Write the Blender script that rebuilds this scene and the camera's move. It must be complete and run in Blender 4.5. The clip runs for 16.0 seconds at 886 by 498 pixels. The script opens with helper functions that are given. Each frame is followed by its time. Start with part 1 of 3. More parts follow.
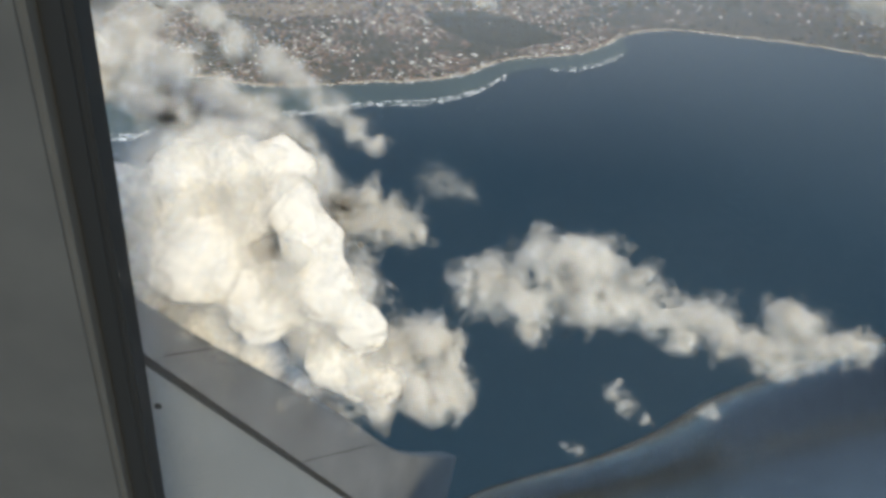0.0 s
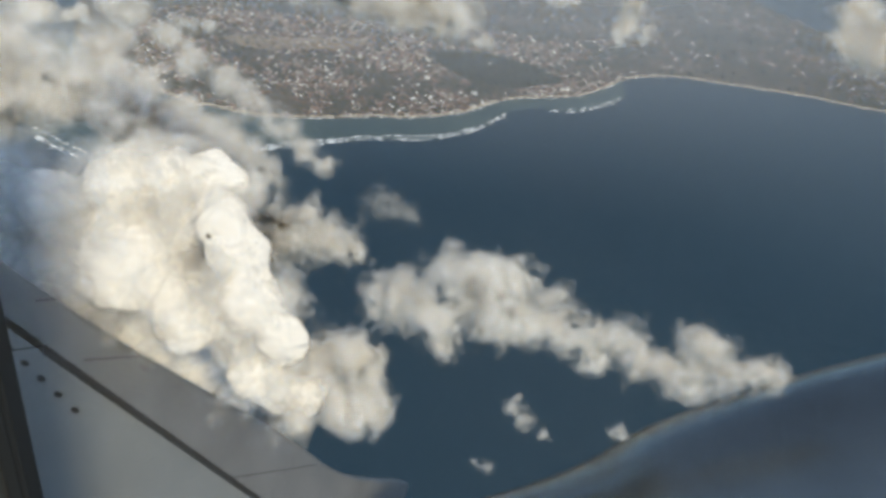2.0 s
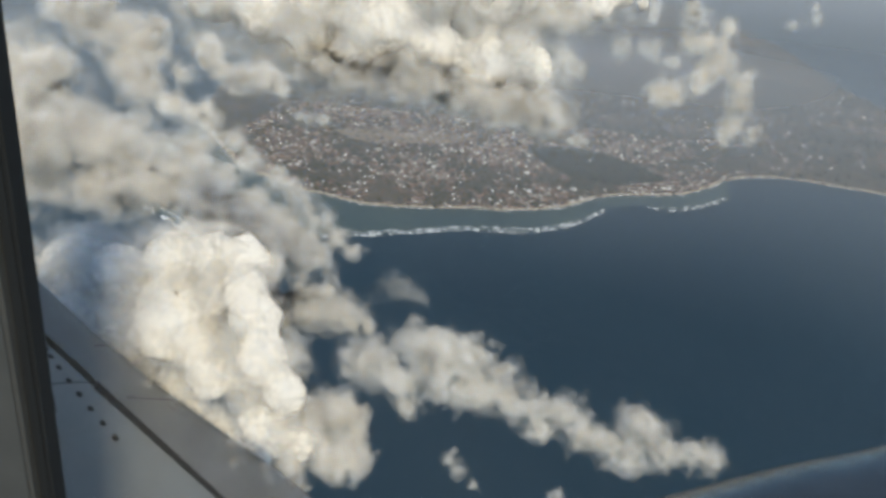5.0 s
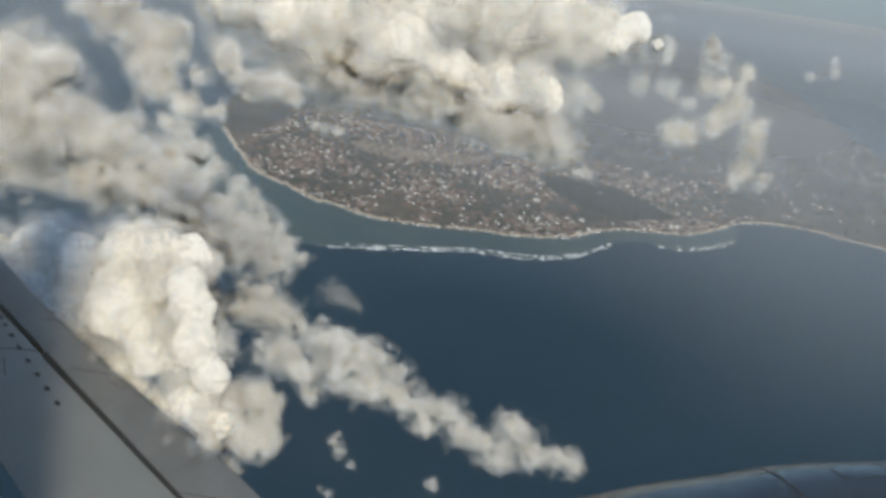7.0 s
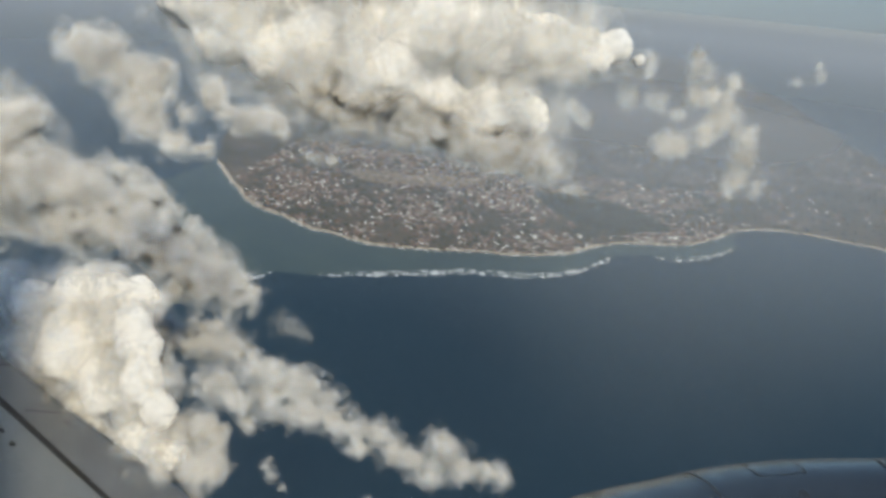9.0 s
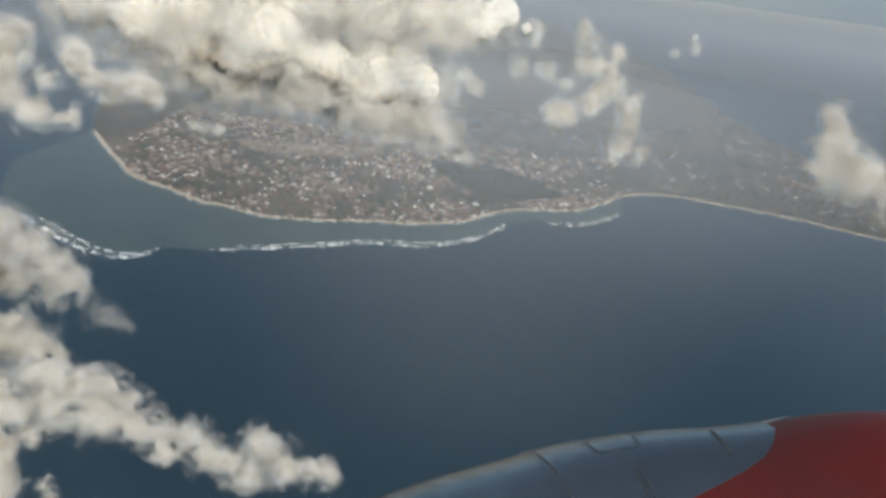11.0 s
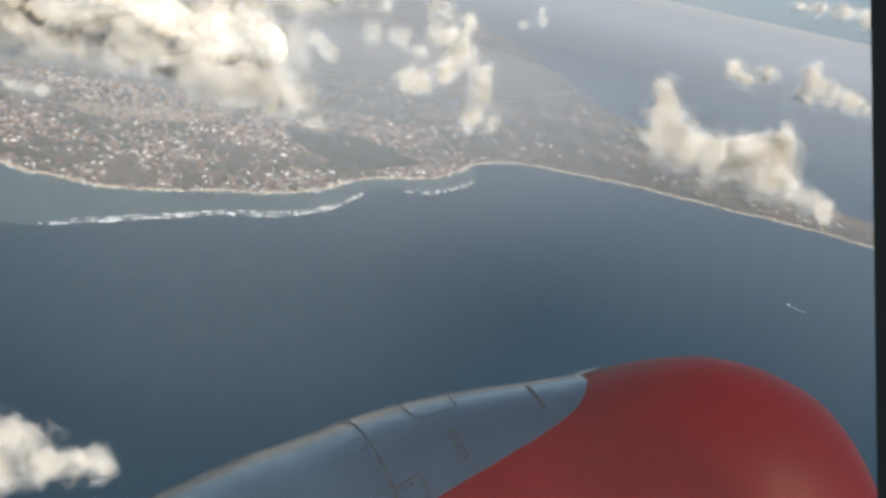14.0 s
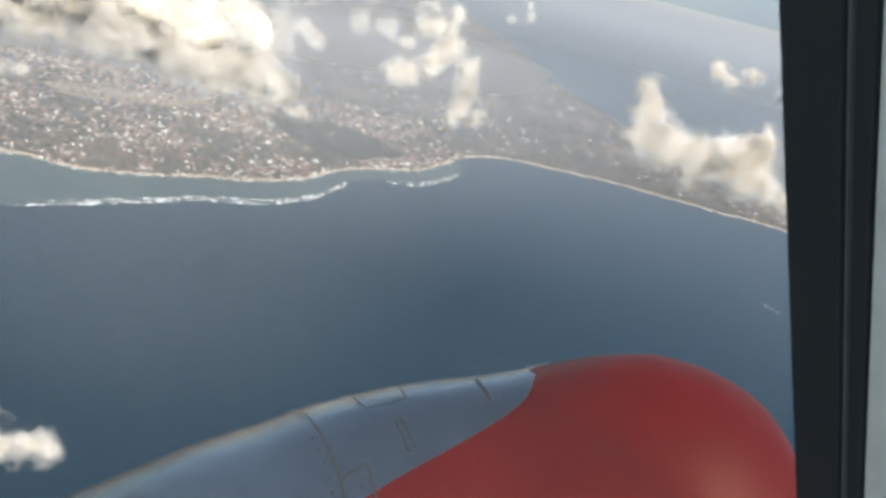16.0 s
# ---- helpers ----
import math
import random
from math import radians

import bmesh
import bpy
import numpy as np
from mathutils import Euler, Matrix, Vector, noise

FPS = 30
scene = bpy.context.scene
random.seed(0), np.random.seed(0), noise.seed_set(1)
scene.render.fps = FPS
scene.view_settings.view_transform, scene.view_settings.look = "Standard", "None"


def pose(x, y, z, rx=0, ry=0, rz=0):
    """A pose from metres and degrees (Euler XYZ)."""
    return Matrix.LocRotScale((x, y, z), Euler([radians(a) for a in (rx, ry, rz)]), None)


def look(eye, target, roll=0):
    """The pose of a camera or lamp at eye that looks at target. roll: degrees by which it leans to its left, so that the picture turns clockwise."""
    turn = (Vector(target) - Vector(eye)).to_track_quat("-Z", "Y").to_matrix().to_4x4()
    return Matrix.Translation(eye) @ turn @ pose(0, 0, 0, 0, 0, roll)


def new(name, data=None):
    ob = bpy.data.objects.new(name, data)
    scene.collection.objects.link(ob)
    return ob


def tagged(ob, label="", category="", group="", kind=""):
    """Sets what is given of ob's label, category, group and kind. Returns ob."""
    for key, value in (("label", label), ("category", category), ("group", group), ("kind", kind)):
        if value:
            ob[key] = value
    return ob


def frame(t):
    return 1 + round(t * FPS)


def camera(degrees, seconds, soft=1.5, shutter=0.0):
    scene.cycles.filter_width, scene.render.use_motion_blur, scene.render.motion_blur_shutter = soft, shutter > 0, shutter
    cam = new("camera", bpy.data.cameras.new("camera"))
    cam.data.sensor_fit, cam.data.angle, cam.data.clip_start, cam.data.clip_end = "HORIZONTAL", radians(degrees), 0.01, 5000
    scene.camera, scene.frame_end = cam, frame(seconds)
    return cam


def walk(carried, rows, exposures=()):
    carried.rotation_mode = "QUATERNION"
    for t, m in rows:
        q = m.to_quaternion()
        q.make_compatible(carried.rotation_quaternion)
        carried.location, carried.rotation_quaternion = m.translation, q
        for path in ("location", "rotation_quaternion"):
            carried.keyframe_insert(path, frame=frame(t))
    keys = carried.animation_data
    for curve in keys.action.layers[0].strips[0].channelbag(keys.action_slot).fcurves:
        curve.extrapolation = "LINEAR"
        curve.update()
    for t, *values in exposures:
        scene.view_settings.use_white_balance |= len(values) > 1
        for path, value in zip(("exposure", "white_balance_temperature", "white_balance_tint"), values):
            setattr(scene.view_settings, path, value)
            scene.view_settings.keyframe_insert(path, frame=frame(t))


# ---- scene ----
from mathutils import geometry

# Camera and its way.
cam = camera(65.38, 16.0, 3.8)
walk(cam, [
    (0.0, pose(-0.008, -0.000, -0.010, 53.81, -2.50, 0.16)),
    (0.5, pose(0.112, 0.083, -0.008, 53.80, -4.47, -3.05)),
    (1.0, pose(0.171, 0.062, -0.032, 56.29, -5.02, -3.73)),
    (1.5, pose(0.220, -0.015, -0.047, 56.55, -5.35, -2.34)),
    (2.0, pose(0.310, -0.098, -0.016, 56.67, -4.35, 0.94)),
    (2.5, pose(0.416, -0.158, 0.063, 56.30, -3.75, 3.13)),
    (3.0, pose(0.521, -0.226, 0.126, 56.76, -2.39, 6.40)),
    (3.5, pose(0.619, -0.301, 0.174, 58.54, -2.71, 8.45)),
    (4.0, pose(0.707, -0.385, 0.206, 62.24, -3.43, 9.70)),
    (4.5, pose(0.794, -0.473, 0.234, 63.93, -4.14, 9.58)),
    (4.7, pose(0.831, -0.509, 0.246, 63.69, -2.89, 9.04)),
    (6.8, pose(1.408, -0.883, 0.490, 63.88, -6.70, 11.69)),
    (7.0, pose(1.462, -0.912, 0.507, 65.10, -7.19, 11.66)),
    (7.5, pose(1.596, -0.985, 0.548, 66.31, -7.55, 12.21)),
    (8.0, pose(1.715, -1.035, 0.586, 67.24, -7.21, 14.05)),
    (8.5, pose(1.812, -1.059, 0.628, 68.00, -6.53, 14.37)),
    (9.0, pose(1.915, -1.024, 0.670, 67.13, -4.50, 10.43)),
    (9.5, pose(2.011, -0.943, 0.701, 67.09, -4.11, 5.65)),
    (9.7, pose(2.049, -0.910, 0.710, 66.64, -4.96, 4.06)),
    (11.8, pose(2.401, -0.502, 0.521, 64.77, -6.66, 1.63)),
    (12.0, pose(2.421, -0.478, 0.507, 64.34, -6.68, 1.32)),
    (12.5, pose(2.471, -0.421, 0.477, 63.31, -6.83, -1.03)),
    (13.0, pose(2.527, -0.385, 0.450, 63.77, -8.64, -4.85)),
    (13.5, pose(2.568, -0.380, 0.438, 64.44, -10.42, -7.75)),
    (14.0, pose(2.605, -0.390, 0.440, 64.44, -10.41, -9.13)),
    (14.5, pose(2.644, -0.407, 0.451, 64.58, -11.35, -10.87)),
    (15.0, pose(2.684, -0.427, 0.465, 64.22, -12.98, -13.06)),
    (15.5, pose(2.715, -0.444, 0.480, 63.67, -12.90, -12.20)),
    (16.0, pose(2.741, -0.453, 0.499, 63.95, -12.39, -9.78)),
], [(0.0, 0.62, 7300, 3), (4.5, 0.4, 7300, 3), (9.5, 0.38, 7350, 3), (12.5, 0.74, 7700, 6), (16.0, 1.24, 7800, 7)])

# World and sun.
scene.cycles.transparent_max_bounces = 72
SUN_TO = Vector((0.33, -0.66, 0.67)).normalized()
world = bpy.data.worlds.new("world")
scene.world = world
world.use_nodes = True
wn, wl = world.node_tree.nodes, world.node_tree.links
sky = wn.new("ShaderNodeTexSky")
sky.sky_type, sky.sun_disc = "NISHITA", False
sky.sun_elevation = math.asin(SUN_TO.z)
sky.sun_rotation = math.atan2(SUN_TO.x, SUN_TO.y)
sky.dust_density, sky.air_density, sky.altitude = 0.3, 1.0, 1500
sky.ozone_density = 2.5
wl.new(sky.outputs[0], wn["Background"].inputs[0])
wn["Background"].inputs[1].default_value = 0.175
sun = new("sun", bpy.data.lights.new("sun", "SUN"))
sun.data.energy, sun.data.angle, sun.data.color = 2.35, radians(12.0), (1.0, 0.88, 0.7)
sun.matrix_world = look((0, 0, 50), Vector((0, 0, 50)) - SUN_TO)

SEA = -250.0


# Materials.
def material(name, color=(0.5, 0.5, 0.5), rough=0.6, metal=0.0):
    m = bpy.data.materials.new(name)
    m.use_nodes = True
    b = m.node_tree.nodes["Principled BSDF"]
    b.inputs["Base Color"].default_value = (*color, 1)
    b.inputs["Roughness"].default_value = rough
    b.inputs["Metallic"].default_value = metal
    return m


def node(m, kind, **values):
    n = m.node_tree.nodes.new(kind)
    for key, value in values.items():
        n.inputs[key.replace("_", " ")].default_value = value
    return n


def link(m, a, b):
    m.node_tree.links.new(a, b)


def coords(m):
    return m.node_tree.nodes.new("ShaderNodeTexCoord").outputs["Object"]


def ramp(m, fac, *stops):
    r = m.node_tree.nodes.new("ShaderNodeValToRGB")
    while len(r.color_ramp.elements) < len(stops):
        r.color_ramp.elements.new(0.5)
    for e, (p, c) in zip(r.color_ramp.elements, stops):
        e.position, e.color = p, (*c, 1)
    link(m, fac, r.inputs[0])
    return r.outputs[0]


def noisy(m, scale, detail=6.0, rough=0.55):
    n = node(m, "ShaderNodeTexNoise", Scale=scale, Detail=detail, Roughness=rough)
    link(m, coords(m), n.inputs["Vector"])
    return n.outputs["Fac"]


def mixed(m, fac, a, b, mode="MIX"):
    x = m.node_tree.nodes.new("ShaderNodeMix")
    x.data_type, x.blend_type = "RGBA", mode
    for value, socket in ((fac, x.inputs[0]), (a, x.inputs[6]), (b, x.inputs[7])):
        if isinstance(value, bpy.types.NodeSocket):
            link(m, value, socket)
        else:
            socket.default_value = value if isinstance(value, float) else (*value, 1)
    return x.outputs[2]


def bumped(m, height, strength, distance):
    b = node(m, "ShaderNodeBump", Strength=strength, Distance=distance)
    link(m, height, b.inputs["Height"])
    link(m, b.outputs[0], m.node_tree.nodes["Principled BSDF"].inputs["Normal"])


def based(m, socket):
    link(m, socket, m.node_tree.nodes["Principled BSDF"].inputs["Base Color"])


def sea_material(name, low, high, scale):
    m = material(name, low, 0.3)
    m.node_tree.nodes["Principled BSDF"].inputs["Specular IOR Level"].default_value = 0.18
    m.node_tree.nodes["Principled BSDF"].inputs["IOR"].default_value = 1.33
    based(m, ramp(m, noisy(m, scale), (0.35, low), (0.7, high)))
    bumped(m, noisy(m, 0.16, 8.0, 0.65), 0.35, 1.2)
    return m


SEA_MAT = sea_material("sea_water", (0.004, 0.024, 0.041), (0.007, 0.029, 0.047), 0.004)
LAGOON_MAT = sea_material("lagoon_water", (0.036, 0.062, 0.066), (0.05, 0.078, 0.076), 0.02)

LAND_MAT = material("land", rough=0.95)
land_low = ramp(LAND_MAT, noisy(LAND_MAT, 0.012, 8.0, 0.6), (0.35, (0.045, 0.05, 0.035)), (0.55, (0.10, 0.085, 0.065)), (0.7, (0.16, 0.13, 0.10)))
land_fine = ramp(LAND_MAT, noisy(LAND_MAT, 0.35, 4.0, 0.7), (0.35, (0.4, 0.42, 0.38)), (0.65, (1.0, 1.0, 1.0)))
based(LAND_MAT, mixed(LAND_MAT, 0.8, land_low, land_fine, "MULTIPLY"))
FIELD_MAT = material("dry_field", rough=0.95)
based(FIELD_MAT, ramp(FIELD_MAT, noisy(FIELD_MAT, 0.06), (0.3, (0.17, 0.14, 0.10)), (0.7, (0.26, 0.21, 0.16))))
SAND_MAT = material("sand", rough=0.9)
based(SAND_MAT, ramp(SAND_MAT, noisy(SAND_MAT, 0.2), (0.3, (0.36, 0.30, 0.23)), (0.7, (0.55, 0.48, 0.38))))


def house_material():
    m = material("houses", rough=0.8)
    geo = m.node_tree.nodes.new("ShaderNodeNewGeometry")
    based(m, ramp(m, geo.outputs["Random Per Island"], (0.0, (0.13, 0.085, 0.065)), (0.4, (0.22, 0.14, 0.11)), (0.68, (0.25, 0.2, 0.17)), (0.86, (0.36, 0.34, 0.32)), (0.96, (0.64, 0.62, 0.59))))
    return m


HOUSE_MAT = house_material()
TREE_MAT = material("tree_crowns", rough=0.9)
geo_node = TREE_MAT.node_tree.nodes.new("ShaderNodeNewGeometry")
based(TREE_MAT, ramp(TREE_MAT, geo_node.outputs["Random Per Island"], (0.0, (0.014, 0.02, 0.013)), (1.0, (0.04, 0.046, 0.03))))


def foam_material():
    m = material("foam", (0.8, 0.82, 0.82), 0.8)
    n = noisy(m, 0.16, 7.0, 0.7)
    link(m, ramp(m, n, (0.44, (0, 0, 0)), (0.60, (1, 1, 1))), m.node_tree.nodes["Principled BSDF"].inputs["Alpha"])
    return m


FOAM_MAT = foam_material()


CLOUD_WHITE = (0.97, 0.955, 0.93, 1)


def cloud_material(name, size, dense=None, wrap=0.8, rag=0.5, edge=0.3):
    """White droplets that scatter and pass light; dense is the opacity of a soft sheet, rag its torn outline, edge its softness."""
    m = bpy.data.materials.new(name)
    m.use_nodes = True
    t = m.node_tree
    t.nodes.remove(t.nodes["Principled BSDF"])
    out = t.nodes["Material Output"]
    d = node(m, "ShaderNodeBsdfDiffuse", Color=CLOUD_WHITE)
    s = node(m, "ShaderNodeBsdfTranslucent", Color=CLOUD_WHITE)
    x = t.nodes.new("ShaderNodeMixShader")
    x.inputs[0].default_value = 0.35

    def attribute(name, output):
        a = t.nodes.new("ShaderNodeAttribute")
        a.attribute_name = name
        return a.outputs[output]

    def maths(kind, a, b):
        n = t.nodes.new("ShaderNodeMath")
        n.operation = kind
        for value, socket in ((a, n.inputs[0]), (b, n.inputs[1])):
            if isinstance(value, float):
                socket.default_value = value
            else:
                link(m, value, socket)
        return n.outputs[0]

    # Droplets scatter evenly: the billow's normal leans towards the light.
    facing = attribute("outward", "Vector") if dense else t.nodes.new("ShaderNodeNewGeometry").outputs["Normal"]
    lean = t.nodes.new("ShaderNodeVectorMath")
    lean.operation = "MULTIPLY_ADD"
    link(m, facing, lean.inputs[0])
    lean.inputs[1].default_value = (wrap, wrap, wrap)
    lean.inputs[2].default_value = SUN_TO
    even = t.nodes.new("ShaderNodeVectorMath")
    even.operation = "NORMALIZE"
    link(m, lean.outputs[0], even.inputs[0])
    link(m, even.outputs[0], d.inputs["Normal"])
    link(m, even.outputs[0], s.inputs["Normal"])
    link(m, d.outputs[0], x.inputs[1])
    link(m, s.outputs[0], x.inputs[2])
    if not dense:
        link(m, x.outputs[0], out.inputs[0])
        return m
    # Depth below the billows' surface, torn by two scales of noise, gives the opacity.
    broad = maths("SUBTRACT", noisy(m, 1.3 / size, 6.0, 0.62), 0.5)
    depth = maths("ADD", attribute("depth", "Fac"), maths("MULTIPLY", broad, 2.6 * rag))
    fade = t.nodes.new("ShaderNodeMapRange")
    fade.interpolation_type = "SMOOTHERSTEP"
    for k, v in ((1, -0.04), (2, edge), (3, 0.0), (4, dense)):
        fade.inputs[k].default_value = v
    link(m, depth, fade.inputs[0])
    gap = t.nodes.new("ShaderNodeVectorMath")
    gap.operation = "DISTANCE"
    link(m, t.nodes.new("ShaderNodeTexCoord").outputs["UV"], gap.inputs[0])
    gap.inputs[1].default_value = (0.5, 0.5, 0)
    rim = t.nodes.new("ShaderNodeMapRange")
    rim.interpolation_type = "SMOOTHSTEP"
    for k, v in ((1, 0.5), (2, 0.06), (3, 0.0), (4, 1.0)):
        rim.inputs[k].default_value = v
    link(m, gap.outputs["Value"], rim.inputs[0])
    y = t.nodes.new("ShaderNodeMixShader")
    link(m, maths("MULTIPLY", fade.outputs[0], rim.outputs[0]), y.inputs[0])
    link(m, t.nodes.new("ShaderNodeBsdfTransparent").outputs[0], y.inputs[1])
    link(m, x.outputs[0], y.inputs[2])
    link(m, y.outputs[0], out.inputs[0])
    return m


WING_MAT = material("wing_paint", rough=0.42, metal=0.0)
based(WING_MAT, mixed(WING_MAT, 0.5, ramp(WING_MAT, noisy(WING_MAT, 2.2, 5.0), (0.3, (0.13, 0.145, 0.155)), (0.7, (0.2, 0.215, 0.225))), ramp(WING_MAT, noisy(WING_MAT, 40.0), (0.3, (0.17, 0.18, 0.185)), (0.7, (0.21, 0.22, 0.225)))))
DARK_MAT = material("dark_sealant", (0.02, 0.021, 0.022), 0.7)
SLAT_MAT = material("slat_metal", rough=0.62, metal=0.0)
based(SLAT_MAT, ramp(SLAT_MAT, noisy(SLAT_MAT, 3.0, 6.0), (0.3, (0.11, 0.115, 0.12)), (0.7, (0.155, 0.16, 0.165))))
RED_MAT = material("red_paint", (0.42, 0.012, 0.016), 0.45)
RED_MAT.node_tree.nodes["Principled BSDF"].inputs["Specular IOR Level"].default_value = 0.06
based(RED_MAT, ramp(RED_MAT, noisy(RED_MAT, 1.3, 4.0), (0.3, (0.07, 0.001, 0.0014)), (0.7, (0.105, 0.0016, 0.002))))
SILVER_MAT = material("silver_paint", (0.5, 0.52, 0.54), 0.27, 0.9)
based(SILVER_MAT, ramp(SILVER_MAT, noisy(SILVER_MAT, 2.0, 5.0), (0.3, (0.085, 0.1, 0.105)), (0.7, (0.125, 0.14, 0.142))))
# Inlet lip: the cowl's red, with sunlight put into a brighter orange-red.
LIP_MAT = material("painted_sunlight_lip", (0.45, 0.035, 0.02), 0.5)
# Pale fairing at the sleeve tip; the crest's highlight is put into its cream.
CAP_MAT = material("cream_fairing_highlight", (0.34, 0.24, 0.21), 0.45)
GASKET_MAT = material("window_gasket", (0.006, 0.007, 0.007), 0.8)
# Cabin shade painted as a dark panel copy; also the trim's grey.
SHADE_GREY_MAT = material("shaded_panel_trim_grey", rough=0.8)
based(SHADE_GREY_MAT, ramp(SHADE_GREY_MAT, noisy(SHADE_GREY_MAT, 6.0), (0.3, (0.052, 0.053, 0.05)), (0.7, (0.066, 0.067, 0.063))))
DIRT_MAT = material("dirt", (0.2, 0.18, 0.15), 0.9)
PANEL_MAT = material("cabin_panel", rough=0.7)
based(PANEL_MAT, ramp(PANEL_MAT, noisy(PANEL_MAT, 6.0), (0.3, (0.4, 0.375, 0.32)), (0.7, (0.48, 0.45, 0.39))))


# Building helpers.
def put(name, verts, faces, mat, parent=None, label="", smooth=False):
    me = bpy.data.meshes.new(name)
    me.from_pydata([tuple(v) for v in verts], [], faces)
    me.update()
    if mat:
        me.materials.append(mat)
    if smooth:
        me.polygons.foreach_set("use_smooth", [True] * len(me.polygons))
    ob = new(name, me)
    ob.parent = parent
    if label:
        tagged(ob, label)
    return ob


def part(name, bm, mat, parent=None, label="", smooth=False):
    me = bpy.data.meshes.new(name)
    bm.to_mesh(me)
    bm.free()
    me.materials.append(mat)
    if smooth:
        me.polygons.foreach_set("use_smooth", [True] * len(me.polygons))
    ob = new(name, me)
    ob.parent = parent
    if label:
        tagged(ob, label)
    return ob


def smooth_line(points, step):
    """A Catmull-Rom line through the points, with a node about every step."""
    p = [np.array(q, float) for q in points]
    p = [2 * p[0] - p[1]] + p + [2 * p[-1] - p[-2]]
    out = []
    for a, b, c, d in zip(p, p[1:], p[2:], p[3:]):
        n = max(1, int(np.linalg.norm(c - b) / step))
        for i in range(n):
            t = i / n
            out.append(0.5 * (2 * b + (c - a) * t + (2 * a - 5 * b + 4 * c - d) * t * t + (3 * b - a - 3 * c + d) * t ** 3))
    out.append(p[-2])
    return out


def inside(x, y, poly):
    c, j = False, len(poly) - 1
    for i in range(len(poly)):
        (xi, yi), (xj, yj) = poly[i], poly[j]
        if (yi > y) != (yj > y) and x < (xj - xi) * (y - yi) / (yj - yi) + xi:
            c = not c
        j = i
    return c


# Sea and land.
def make_sea():
    bm = bmesh.new()
    rings = [40, 120, 260, 420, 600, 900, 1400, 2200, 3400, 4990]
    rows = []
    for r in rings:
        rows.append([bm.verts.new((r * math.cos(a * math.tau / 64), r * math.sin(a * math.tau / 64), SEA)) for a in range(64)])
    bm.faces.new(rows[0])
    for a, b in zip(rows, rows[1:]):
        for i in range(64):
            bm.faces.new((a[i], b[i], b[(i + 1) % 64], a[(i + 1) % 64]))
    return tagged(part("water", bm, SEA_MAT), "dark blue-grey open sea reaching the hazy horizon", "sea", kind="structure")


make_sea()
SHORE = [(-403, 765), (-363, 713), (-327, 669), (-298, 636), (-252, 612), (-220, 593), (-194, 587), (-162, 577), (-123, 577), (-87, 584), (-51, 593), (-19, 599), (17, 613), (43, 635), (64, 655), (92, 671), (115, 677), (143, 686), (159, 697), (174, 712), (195, 737), (217, 758), (256, 774), (293, 774), (327, 766), (369, 756), (410, 746), (448, 728), (494, 712), (523, 696), (557, 688), (587, 674), (617, 660), (643, 643), (667, 629), (790, 565), (950, 480), (1200, 350)]
BACK = [(1230, 400), (960, 580), (800, 660), (715, 735), (640, 880), (560, 1040), (520, 1300), (520, 1830), (420, 2400), (100, 2900), (-400, 2700), (-560, 2000), (-540, 1400), (-490, 1050), (-450, 880), (-425, 810)]
coast = [tuple(q) for q in smooth_line(SHORE, 6.0)]
coast = [(x + 2.0 * noise.noise((x * 0.05, y * 0.05, 0)) + 1.2 * noise.noise((x * 0.2, y * 0.2, 3)), y + 3.0 * noise.noise((x * 0.05, y * 0.05, 7)) + 1.2 * noise.noise((x * 0.2, y * 0.2, 9))) for x, y in coast]
back = [tuple(q) for q in smooth_line(BACK, 30.0)]
LAND = coast + back


def make_land():
    bm = bmesh.new()
    top = [bm.verts.new((x, y, SEA + 1.0)) for x, y in LAND]
    foot = [bm.verts.new((x, y, SEA - 1.0)) for x, y in LAND]
    n = len(LAND)
    for i in range(n):
        bm.faces.new((top[i], foot[i], foot[(i + 1) % n], top[(i + 1) % n]))
    for tri in geometry.tessellate_polygon([[Vector((x, y, 0)) for x, y in LAND]]):
        bm.faces.new([top[i] for i in tri])
    bmesh.ops.recalc_face_normals(bm, faces=bm.faces[:])
    return tagged(part("ground", bm, LAND_MAT), "low brown-green coastal land under the town", "land", kind="structure")


make_land()


def ribbon(name, line, inner, outer, z, mat, jitter=0.0, seed=0.0):
    """A flat band along a line, from inner to outer metres to its right."""
    p = [np.array(q, float) for q in line]
    verts, faces = [], []
    for i, q in enumerate(p):
        d = p[min(i + 1, len(p) - 1)] - p[max(i - 1, 0)]
        d = d / (np.linalg.norm(d) + 1e-9)
        s = np.array((d[1], -d[0]))
        j = jitter * noise.noise((q[0] * 0.08, q[1] * 0.08, seed))
        k = jitter * noise.noise((q[0] * 0.11, q[1] * 0.11, seed + 5))
        taper = min(1.0, i / 3.0, (len(p) - 1 - i) / 3.0)
        for w in (inner + j, inner * 0.5 + outer * 0.5 + 0.5 * (j + k), outer + k):
            mid = (inner + outer) / 2
            verts.append((*(q + s * (mid + (w - mid) * max(taper, 0.08))), z))
    for i in range(len(p) - 1):
        for c in range(2):
            a = 3 * i + c
            faces.append((a, a + 1, a + 4, a + 3))
    return put(name, verts, faces, mat)


tagged(ribbon("beach", coast, -3.2, 1.8, SEA + 1.06, SAND_MAT, 1.2), "pale narrow sand beach along the shore", "beach", kind="structure")
tagged(ribbon("surf", coast[:], 1.6, 3.4, SEA + 0.4, FOAM_MAT, 1.0, 3.0), "thin white surf line lapping the beach", "surf", kind="structure")

REEF_LEFT = [(-343, 521), (-306, 496), (-282, 481), (-256, 467), (-234, 465), (-222, 472), (-216, 478), (-213, 490)]
REEF_MAIN = [(-178, 494), (-164, 499), (-139, 508), (-106, 522), (-90, 527), (-53, 544), (-26, 547), (6, 556), (30, 573), (51, 595), (74, 630)]
